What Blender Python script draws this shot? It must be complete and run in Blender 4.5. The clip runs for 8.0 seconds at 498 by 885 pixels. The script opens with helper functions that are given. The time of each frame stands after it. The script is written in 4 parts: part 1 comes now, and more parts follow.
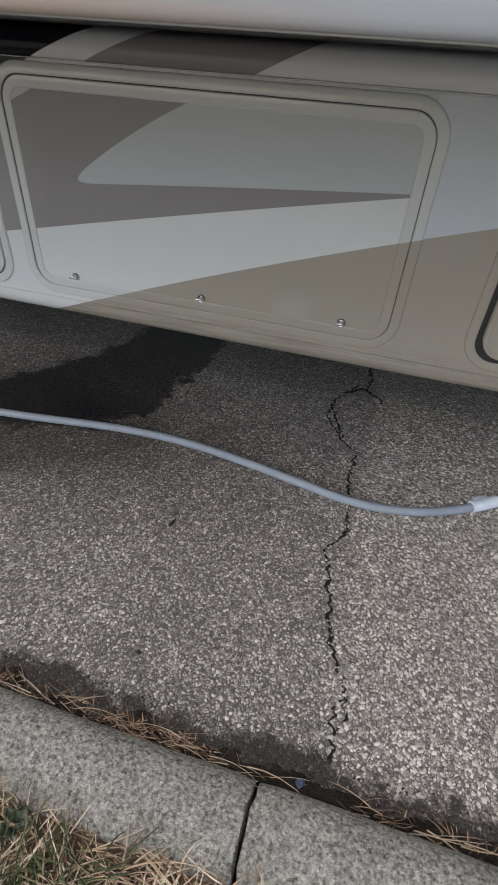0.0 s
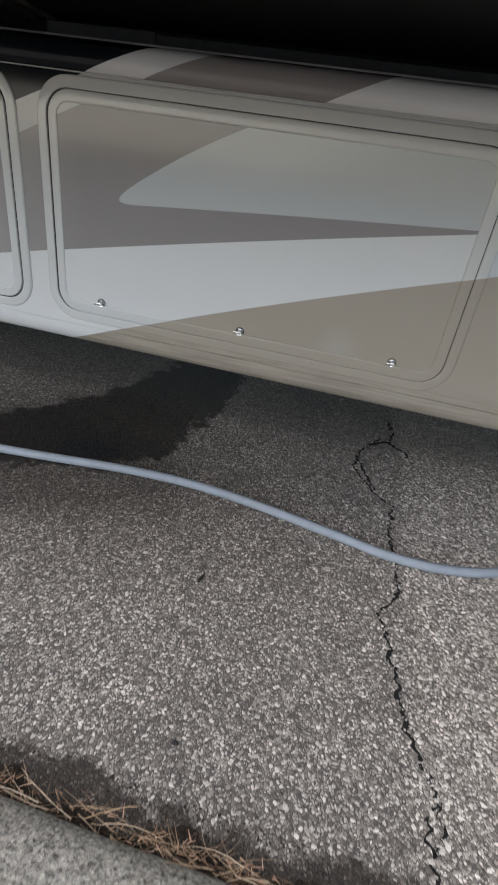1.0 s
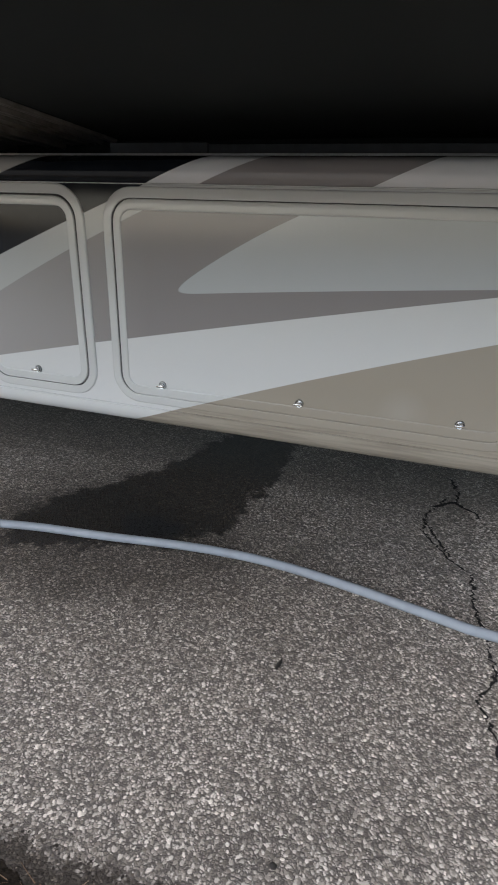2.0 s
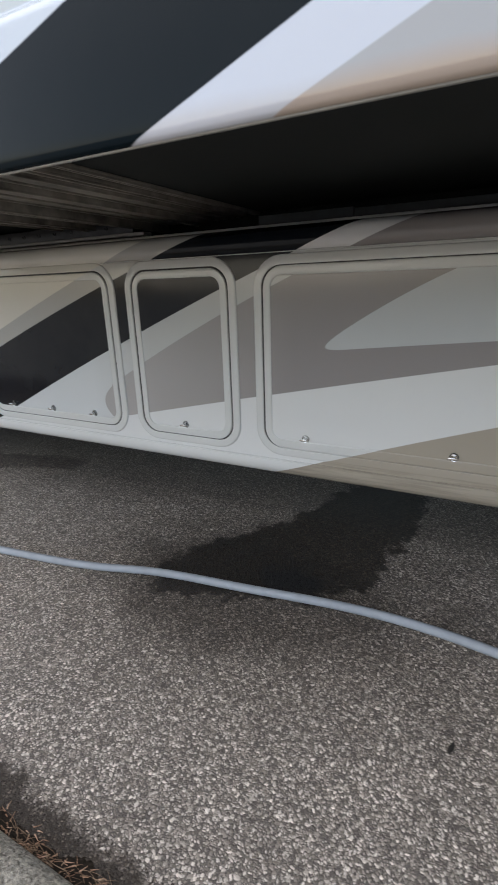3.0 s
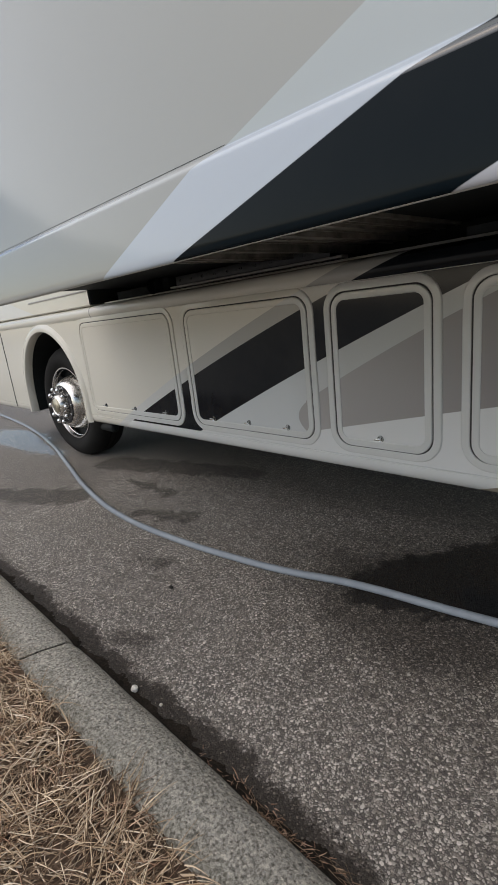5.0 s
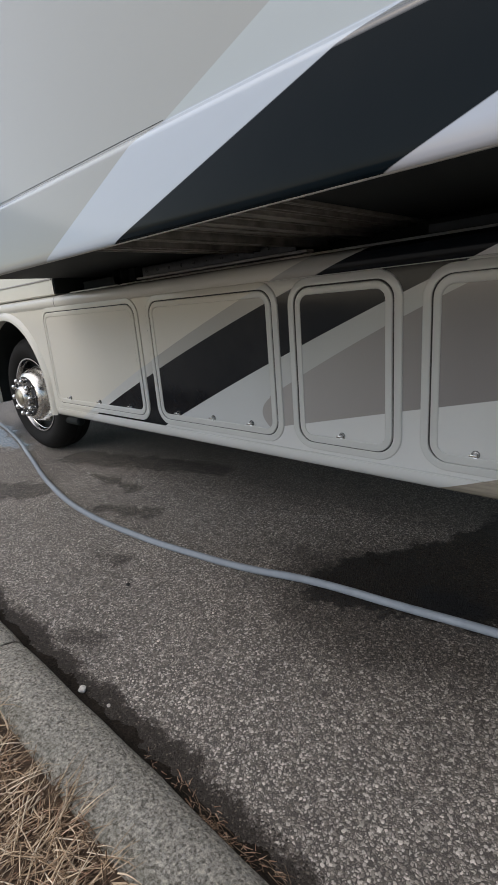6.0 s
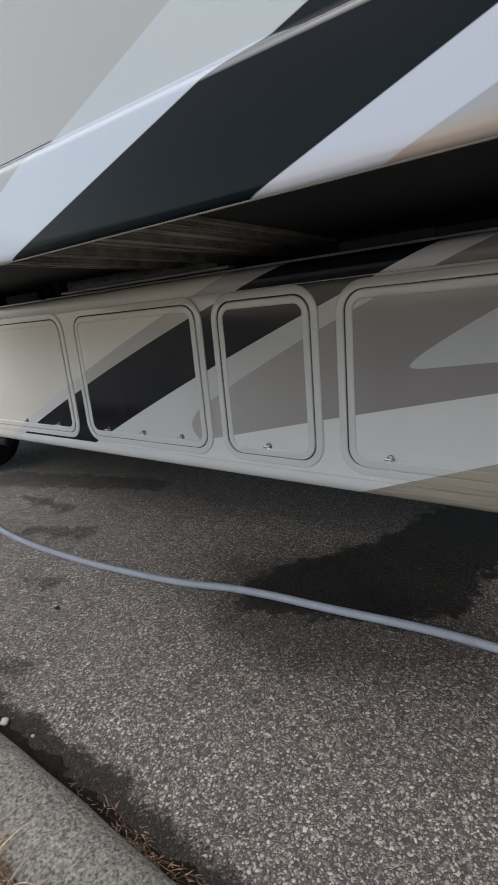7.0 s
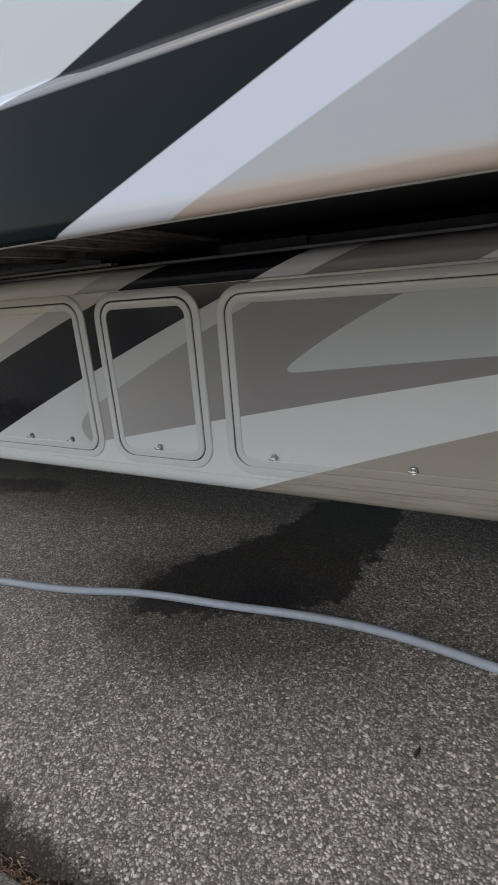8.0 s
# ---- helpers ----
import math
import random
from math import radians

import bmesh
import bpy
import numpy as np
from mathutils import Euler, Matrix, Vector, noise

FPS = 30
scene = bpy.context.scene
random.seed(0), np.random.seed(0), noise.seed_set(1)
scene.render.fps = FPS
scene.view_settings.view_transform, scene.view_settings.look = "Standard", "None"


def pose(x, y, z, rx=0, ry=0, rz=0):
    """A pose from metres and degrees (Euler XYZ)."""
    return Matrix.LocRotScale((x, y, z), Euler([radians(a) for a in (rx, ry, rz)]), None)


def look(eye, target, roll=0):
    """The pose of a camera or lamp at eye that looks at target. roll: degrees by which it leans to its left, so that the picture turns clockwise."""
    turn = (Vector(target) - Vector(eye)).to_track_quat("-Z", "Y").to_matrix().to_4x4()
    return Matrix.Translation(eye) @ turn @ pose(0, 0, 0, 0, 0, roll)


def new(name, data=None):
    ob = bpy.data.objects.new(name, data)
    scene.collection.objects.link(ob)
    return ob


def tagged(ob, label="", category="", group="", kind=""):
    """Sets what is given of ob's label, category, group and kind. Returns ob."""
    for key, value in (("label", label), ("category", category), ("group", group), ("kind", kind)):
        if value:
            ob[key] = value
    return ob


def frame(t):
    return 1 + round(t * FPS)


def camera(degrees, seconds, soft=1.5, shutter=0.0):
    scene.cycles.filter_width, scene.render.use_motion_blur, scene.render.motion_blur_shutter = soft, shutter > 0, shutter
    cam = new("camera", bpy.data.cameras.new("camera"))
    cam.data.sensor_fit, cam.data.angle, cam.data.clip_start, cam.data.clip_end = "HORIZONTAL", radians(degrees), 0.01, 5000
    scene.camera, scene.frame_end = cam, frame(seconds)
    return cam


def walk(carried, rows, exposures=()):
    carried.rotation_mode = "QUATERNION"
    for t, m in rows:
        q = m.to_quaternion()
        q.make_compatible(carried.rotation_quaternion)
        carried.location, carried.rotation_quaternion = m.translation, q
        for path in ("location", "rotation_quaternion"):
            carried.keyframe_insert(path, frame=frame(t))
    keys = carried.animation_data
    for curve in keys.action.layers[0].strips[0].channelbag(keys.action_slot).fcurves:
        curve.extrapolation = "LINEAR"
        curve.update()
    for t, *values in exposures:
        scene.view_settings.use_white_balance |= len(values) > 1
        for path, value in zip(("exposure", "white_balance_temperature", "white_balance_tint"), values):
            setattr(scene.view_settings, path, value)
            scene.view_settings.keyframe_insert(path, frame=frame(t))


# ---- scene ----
cam = camera(55.2, 8.0, soft=0.7, shutter=0.2)
PATH = [
    (0, (0.123, -1.479, 1.166), (-0.235, 0.052, -0.069), 4.6),
    (0.4, (-0.016, -1.549, 1.102), (-0.143, 0.083, -0.047), 6.9),
    (0.5, (-0.024, -1.553, 1.091), (-0.177, 0.089, -0.04), 6.6),
    (1, (-0.102, -1.442, 0.994), (-0.39, 0.268, -0.003), 8.7),
    (1.2, (-0.116, -1.416, 0.999), (-0.385, 0.333, 0.068), 8.2),
    (2.3, (-0.219, -1.439, 1.026), (-0.839, 0.309, 0.278), 0.6),
    (2.5, (-0.246, -1.449, 1.029), (-0.938, 0.288, 0.318), 0.1),
    (3, (-0.336, -1.473, 1.053), (-1.233, 0.2, 0.425), -1.9),
    (3.5, (-0.379, -1.484, 1.091), (-1.472, 0.086, 0.509), -4.6),
    (4, (-0.422, -1.532, 1.085), (-1.682, -0.081, 0.529), -5.6),
    (4.5, (-0.458, -1.604, 1.09), (-1.833, -0.256, 0.55), -6.4),
    (4.7, (-0.455, -1.628, 1.093), (-1.86, -0.308, 0.559), -6.6),
    (5.8, (-0.425, -1.574, 1.063), (-1.78, -0.208, 0.517), -4.7),
    (6, (-0.422, -1.562, 1.066), (-1.75, -0.173, 0.512), -4.7),
    (6.5, (-0.404, -1.558, 1.06), (-1.66, -0.1, 0.516), -4.7),
    (7, (-0.354, -1.534, 1.063), (-1.513, 0.011, 0.542), -5.1),
    (7.5, (-0.311, -1.485, 1.079), (-1.327, 0.159, 0.566), -5.4),
    (8, (-0.246, -1.469, 1.118), (-1.118, 0.225, 0.51), -4.4),
]
EXPOSURES = [(0.0, 0.20, 6520, 10), (1.2, 0.44, 6480, 10), (2.3, 0.46, 6500, 10), (3.0, 0.4, 6550, 10), (3.5, 0.13, 6680, 10), (4.7, -0.22, 6850, 10), (6.0, -0.18, 6650, 10), (7.0, -0.05, 6600, 10), (7.5, -0.02, 6600, 10), (8.0, 0.05, 6600, 10)]
walk(cam, [(t, look(eye, target, roll)) for t, eye, target, roll in PATH], EXPOSURES)

# ---- light: a bright overcast sky ----
world = bpy.data.worlds.new("overcast_sky")
scene.world = world
world.use_nodes = True
wn = world.node_tree.nodes
sky = wn.new("ShaderNodeTexSky")
sky.sky_type = "NISHITA"
sky.sun_disc = False
sky.sun_elevation = radians(49)
sky.sun_rotation = radians(205)
sky.air_density, sky.dust_density, sky.ozone_density = 1.0, 1.5, 1.5
world.node_tree.links.new(sky.outputs[0], wn["Background"].inputs[0])
wn["Background"].inputs[1].default_value = 0.16
sun_data = bpy.data.lights.new("sun", "SUN")
sun_data.energy, sun_data.angle, sun_data.color = 1.95, radians(100), (1.0, 0.97, 0.93)
sun = new("sun", sun_data)
sun.matrix_world = look((-3.2, -6.8, 8.6), (0, 0, 0))


# ---- node helpers ----
class Nodes:
    """A small arithmetic layer over a material's node tree."""

    def __init__(self, name):
        self.mat = bpy.data.materials.new(name)
        self.mat.use_nodes = True
        self.tree = self.mat.node_tree
        self.bsdf = self.tree.nodes["Principled BSDF"]

    def node(self, kind, **values):
        n = self.tree.nodes.new(kind)
        for key, value in values.items():
            setattr(n, key, value)
        return n

    def put(self, socket, value):
        if hasattr(value, "is_output"):
            self.tree.links.new(value, socket)
        elif isinstance(value, (tuple, list)) and len(value) == 3 and len(socket.default_value) == 4:
            socket.default_value = (*value, 1)
        else:
            socket.default_value = value

    def math(self, op, a, b=0.0, c=0.0):
        n = self.node("ShaderNodeMath", operation=op)
        for socket, value in zip(n.inputs, (a, b, c)):
            self.put(socket, value)
        return n.outputs[0]

    def add(self, a, b):
        return self.math("ADD", a, b)

    def sub(self, a, b):
        return self.math("SUBTRACT", a, b)

    def mul(self, a, b):
        return self.math("MULTIPLY", a, b)

    def low(self, a, b):
        return self.math("MINIMUM", a, b)

    def high(self, a, b):
        return self.math("MAXIMUM", a, b)

    def step(self, d, sharp):
        """0 below, 1 above d = 0, over a width of 1 / sharp."""
        n = self.node("ShaderNodeMath", operation="MULTIPLY_ADD", use_clamp=True)
        self.put(n.inputs[0], d), self.put(n.inputs[1], sharp), self.put(n.inputs[2], 0.5)
        return n.outputs[0]

    def place(self):
        g = self.node("ShaderNodeNewGeometry")
        xyz = self.node("ShaderNodeSeparateXYZ")
        self.put(xyz.inputs[0], g.outputs["Position"])
        return (g.outputs["Position"], *xyz.outputs)

    def noise(self, vector, scale, detail=3.0, rough=0.5):
        n = self.node("ShaderNodeTexNoise")
        self.put(n.inputs["Vector"], vector)
        n.inputs["Scale"].default_value, n.inputs["Detail"].default_value = scale, detail
        n.inputs["Roughness"].default_value = rough
        return n.outputs[0]

    def mix(self, fac, a, b, blend="MIX"):
        n = self.node("ShaderNodeMix", data_type="RGBA", blend_type=blend)
        self.put(n.inputs["Factor"], fac), self.put(n.inputs["A"], a), self.put(n.inputs["B"], b)
        return n.outputs["Result"]

    def ramp(self, value, *stops):
        n = self.node("ShaderNodeValToRGB")
        while len(n.color_ramp.elements) < len(stops):
            n.color_ramp.elements.new(0.5)
        for e, (at, colour) in zip(n.color_ramp.elements, stops):
            e.position, e.color = at, (*colour, 1)
        self.put(n.inputs[0], value)
        return n.outputs[0]

    def bump(self, height, strength, distance=0.002, normal=None):
        n = self.node("ShaderNodeBump")
        self.put(n.inputs["Height"], height)
        n.inputs["Strength"].default_value, n.inputs["Distance"].default_value = strength, distance
        if normal is not None:
            self.put(n.inputs["Normal"], normal)
        return n.outputs[0]

    def quad(self, x, a, b, c):
        """a + b x + c x^2"""
        return self.math("MULTIPLY_ADD", self.math("MULTIPLY_ADD", x, c, b), x, a)

    def done(self, colour=None, rough=None, normal=None, **more):
        for key, value in (("Base Color", colour), ("Roughness", rough), ("Normal", normal)):
            if value is not None:
                self.put(self.bsdf.inputs[key], value)
        for key, value in more.items():
            self.put(self.bsdf.inputs[key.replace("_", " ")], value)
        return self.mat


# ---- materials ----
CREAM, SILVER, WHITE = (0.64, 0.62, 0.55), (0.46, 0.472, 0.46), (0.63, 0.64, 0.63)
BLACK, TAUPE, TAN = (0.006, 0.0085, 0.0125), (0.245, 0.229, 0.226), (0.34, 0.304, 0.25)
STRIPE = (0.40, 0.395, 0.37)


def gloss(k, colour, pos, dirt=0.5, shine=0.5, coat=0.0):
    """Clear-coated paint with a film of road dust."""
    dust = k.noise(pos, 3.0, 5.0, 0.6)
    fine = k.noise(pos, 60.0, 2.0)
    film = k.mul(k.step(k.sub(dust, 0.55), 4.0), 0.10 * dirt)
    colour = k.mix(film, colour, (0.33, 0.30, 0.25))
    rough = k.add(0.05, k.mul(dust, 0.12))
    wave = k.bump(k.noise(pos, 5.0, 1.0), 0.05, 0.01)
    normal = k.bump(fine, 0.02, 0.001, wave)
    return k.done(colour, rough, normal, IOR=1.45, Specular_IOR_Level=shine, Coat_Weight=coat, Coat_Roughness=0.08)


def paint_lower(name, plain=False):
    """The lower body's graphics: swept bands whose edges are gentle curves in x and z."""
    k = Nodes(name)
    pos, x, y, z = k.place()

    def over(a, b, c):
        return k.sub(z, k.quad(x, a, b, c))

    def mask(d):
        return k.step(d, 500.0)

    cream_edge = mask(over(1.6155, 0.1924, -0.0445))
    tan_edge = mask(k.mul(over(0.7514, 0.3118, -0.0356), -1.0))
    if plain:
        colour = k.mix(cream_edge, (0.565, 0.575, 0.56), CREAM)
        return gloss(k, k.mix(tan_edge, colour, TAN), pos)
    colour = k.mix(cream_edge, k.mix(k.step(k.sub(-2.62, x), 8.0), STRIPE, (0.58, 0.585, 0.57)), CREAM)
    below_two = k.mul(over(1.5563, 0.2126, -0.0379), -1.0)
    black = mask(k.low(below_two, k.sub(z, 0.455)))
    colour = k.mix(black, colour, BLACK)
    shine = k.sub(0.5, k.mul(k.low(black, mask(over(1.4787, 0.3194, -0.0323))), 0.27))
    colour = k.mix(mask(k.low(below_two, k.sub(0.455, z))), colour, WHITE)
    light = k.mul(over(1.4787, 0.3194, -0.0323), -1.0)
    fade = k.step(k.add(x, 1.70), 3.0)
    colour = k.mix(mask(light), colour, k.mix(fade, (0.56, 0.585, 0.59), SILVER))
    colour = k.mix(mask(k.low(light, k.sub(0.50, z))), colour, WHITE)
    colour = k.mix(mask(k.low(light, k.sub(z, 1.152))), colour, (0.66, 0.67, 0.67))
    # taupe wedge with its rounded tip
    upper = k.mul(over(1.3921, 0.2414, -0.0936), -1.0)
    lower = over(0.8881, 0.1856, -0.0089)
    bow = k.sub(k.low(z, 0.67), 0.60)
    tip = k.sub(k.add(x, 1.811), k.mul(k.mul(bow, bow), 10.0))
    wedge = k.low(k.low(upper, lower), tip)
    door = k.low(wedge, k.sub(1.125, z))
    belt = k.low(k.low(k.low(wedge, k.sub(z, 1.15)), 1.0), k.sub(k.mul(k.sub(z, 1.275), 2.30), x))
    brushed = k.mix(k.step(k.add(x, 1.3), 1.4), (0.365, 0.353, 0.342), TAUPE)
    colour = k.mix(mask(door), colour, brushed)
    colour = k.mix(mask(belt), colour, brushed)
    # pale lobe inside the wedge
    lobe_top = k.mul(over(1.2069, 0.1072, -0.3523), -1.0)
    lobe_low = over(0.9151, 0.0749, -0.01)
    lobe = k.low(k.math("SMOOTH_MIN", lobe_top, lobe_low, 0.075), k.sub(1.145, z))
    past = k.low(k.add(x, 0.424), k.low(lobe_low, k.sub(1.145, z)))
    colour = k.mix(mask(k.high(lobe, past)), colour, (0.46, 0.485, 0.49))
    white = k.low(k.mul(lower, -1.0), light)
    colour = k.mix(mask(white), colour, WHITE)
    right = k.low(k.sub(x, 0.177), k.sub(1.145, z))
    colour = k.mix(mask(right), colour, (0.54, 0.57, 0.595))
    colour = k.mix(tan_edge, colour, TAN)
    dx, dz = k.sub(x, -0.118), k.sub(z, 0.556)
    rub = k.math("SQRT", k.add(k.mul(dx, dx), k.mul(dz, dz)))
    colour = k.mix(k.mul(k.step(k.sub(0.045, rub), 14.0), 0.13), colour, (0.55, 0.55, 0.54))
    # splashed road dirt low on the sill, in drawn-out streaks
    stretch = k.node("ShaderNodeVectorMath", operation="MULTIPLY")
    k.put(stretch.inputs[0], pos), k.put(stretch.inputs[1], (3.0, 1.0, 60.0))
    streaks = k.noise(stretch.outputs[0], 1.6, 4.0, 0.6)
    splash = k.mul(k.step(k.sub(0.478, z), 22.0), k.step(k.sub(streaks, 0.52), 5.0))
    colour = k.mix(k.mul(k.mul(splash, tan_edge), 0.32), colour, (0.13, 0.105, 0.08))
    patch = k.low(k.sub(z, 1.238), k.sub(k.mul(k.sub(-4.55, x), 0.25), k.sub(z, 1.24)))
    colour = k.mix(mask(patch), colour, WHITE)
    return gloss(k, colour, pos, 0.25, shine)


def paint_slide():
    k = Nodes("slide_paint")
    pos, x, y, z = k.place()

    def mask(d):
        return k.step(d, 600.0)

    def line(x0, z0, x1, z1):
        m = (z1 - z0) / (x1 - x0)
        return k.sub(k.add(k.mul(k.sub(x, x0), m), z0), z)

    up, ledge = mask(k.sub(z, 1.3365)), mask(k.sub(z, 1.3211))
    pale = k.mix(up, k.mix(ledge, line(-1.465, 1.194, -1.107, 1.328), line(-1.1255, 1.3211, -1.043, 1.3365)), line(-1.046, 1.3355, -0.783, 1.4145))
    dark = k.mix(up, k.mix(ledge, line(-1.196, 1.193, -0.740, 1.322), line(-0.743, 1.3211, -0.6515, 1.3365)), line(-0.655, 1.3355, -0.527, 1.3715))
    # Stripe paler below the shoulder: how the flange catches light, put into its colour.
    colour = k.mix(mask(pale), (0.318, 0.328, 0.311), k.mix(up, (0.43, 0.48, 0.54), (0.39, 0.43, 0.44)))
    band = mask(dark)
    colour = k.mix(band, colour, (0.002, 0.006, 0.009))
    tail = mask(line(-0.694, 1.187, -0.358, 1.309))
    colour = k.mix(tail, colour, (0.43, 0.465, 0.53))
    ash = mask(line(-0.540, 1.186, -0.276, 1.289))
    colour = k.mix(ash, colour, (0.285, 0.295, 0.305))
    # Tan bounce from the dry grass, put into the rolled foot's colour.
    grime_and_bounce = k.step(k.sub(k.add(1.198, k.mul(k.noise(pos, 8.0, 3.0), 0.016)), z), 70.0)
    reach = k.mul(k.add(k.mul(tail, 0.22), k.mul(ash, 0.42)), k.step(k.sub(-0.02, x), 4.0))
    colour = k.mix(k.mul(grime_and_bounce, reach), colour, (0.33, 0.235, 0.165))
    edge = k.mul(k.step(k.sub(z, 1.3200), 400.0), k.step(k.sub(1.3335, z), 400.0))
    shine = k.sub(0.5, k.mul(k.mul(k.sub(band, tail), k.sub(1.0, edge)), 0.40))
    return gloss(k, colour, pos, 0.1, k.add(shine, k.mul(edge, 0.4)), edge)


def plain(name, colour, rough=0.5, metal=0.0, grain=40.0, spread=0.25, relief=0.1, coat=0.0, spec=0.5):
    k = Nodes(name)
    pos = k.place()[0]
    n = k.noise(pos, grain, 4.0, 0.6)
    big = k.noise(pos, grain / 12, 2.0)
    f = k.add(k.mul(n, 0.6), k.mul(big, 0.4))
    dark = tuple(c * (1 - spread) for c in colour)
    pale = tuple(min(1, c * (1 + spread)) for c in colour)
    return k.done(k.mix(k.step(k.sub(f, 0.5), 3.0), dark, pale), k.add(rough - 0.08, k.mul(n, 0.16)), k.bump(n, relief, 0.002), Metallic=metal, Coat_Weight=coat, Specular_IOR_Level=spec)


def stained(k, colour, pos, x, y):
    """Water stains, gutter dirt and vehicle shade over the road's colour; also how wet it is."""
    ragged = k.sub(k.noise(pos, 7.0, 5.0, 0.65), 0.5)
    rough_edge = k.sub(k.noise(pos, 45.0, 3.0), 0.5)

    def blot(cx, cy, rx, ry):
        dx, dy = k.mul(k.sub(x, cx), 1 / rx), k.mul(k.sub(y, cy), 1 / ry)
        d = k.math("SQRT", k.add(k.mul(dx, dx), k.mul(dy, dy)))
        return k.mul(k.sub(1.0, d), min(rx, ry))

    def union(*blots):
        d = blot(*blots[0])
        for b in blots[1:]:
            d = k.high(d, blot(*b))
        return k.add(d, k.add(k.mul(ragged, 0.26), k.mul(rough_edge, 0.04)))

    def streak(ax, ay, ra, bx, by, rb):
        """A blot drawn out from one point to another, its width changing evenly."""
        ux, uy = bx - ax, by - ay
        n = ux * ux + uy * uy
        f = k.node("ShaderNodeMath", operation="MULTIPLY_ADD", use_clamp=True)
        k.put(f.inputs[0], k.add(k.mul(k.sub(x, ax), ux), k.mul(k.sub(y, ay), uy))), k.put(f.inputs[1], 1 / n), k.put(f.inputs[2], 0.0)
        f = f.outputs[0]
        dx, dy = k.sub(x, k.add(ax, k.mul(f, ux))), k.sub(y, k.add(ay, k.mul(f, uy)))
        return k.sub(k.add(ra, k.mul(f, rb - ra)), k.math("SQRT", k.add(k.mul(dx, dx), k.mul(dy, dy))))

    edge = k.add(k.mul(ragged, 0.34), k.mul(rough_edge, 0.08))
    soaked = k.step(k.add(k.high(streak(-0.78, 0.80, 0.22, -0.93, 0.10, 0.27), streak(-0.94, 0.13, 0.29, -1.27, -0.14, 0.18)), edge), 26.0)
    pool = k.step(union((-0.93, -0.07, 0.13, 0.08)), 30.0)
    spots = k.high(streak(-4.10, -0.72, 0.10, -3.50, -0.42, 0.14), streak(-3.95, 0.16, 0.16, -2.70, 0.52, 0.10))
    spots = k.high(spots, k.high(streak(-2.85, -0.30, 0.05, -2.55, -0.20, 0.07), streak(-1.93, -1.03, 0.03, -1.82, -0.955, 0.035)))
    spots = k.high(spots, k.high(streak(-3.45, -0.02, 0.03, -2.95, -0.02, 0.05), streak(-2.35, -0.62, 0.02, -2.22, -0.58, 0.03)))
    damp = k.high(k.step(k.add(spots, k.mul(edge, 0.8)), 26.0), k.mul(k.step(union((-1.15, -0.17, 0.44, 0.34), (-0.88, -0.16, 0.32, 0.24)), 9.0), 0.8))
    # Damp round the hose, plus the motorhome's soft shade put into the colour.
    damp_shade = k.step(union((-1.0, -0.02, 0.95, 0.60), (-1.6, 0.75, 2.3, 0.55), (-3.3, 0.95, 0.9, 0.5)), 2.4)
    colour = k.mix(k.mul(damp_shade, 0.52), colour, k.mix(1.0, colour, (0.30, 0.275, 0.245), "MULTIPLY"))
    gutter = k.step(k.add(k.sub(k.add(-1.035, k.mul(k.step(k.add(x, 0.9), 1.0), -0.010)), y), k.add(k.mul(ragged, 0.20), k.mul(rough_edge, 0.06))), 40.0)
    shine = k.step(union((-5.25, 0.02, 0.55, 0.13), (-6.0, 0.1, 0.7, 0.25)), 12.0)
    colour = k.mix(k.mul(damp, 0.66), colour, k.mix(1.0, colour, (0.22, 0.20, 0.18), "MULTIPLY"))
    colour = k.mix(k.mul(soaked, 0.96), colour, k.mix(1.0, colour, (0.14, 0.120, 0.100), "MULTIPLY"))
    colour = k.mix(k.mul(pool, 0.85), colour, (0.006, 0.006, 0.007))
    colour = k.mix(k.mul(gutter, 0.90), colour, (0.034, 0.026, 0.019))
    return colour, soaked, shine


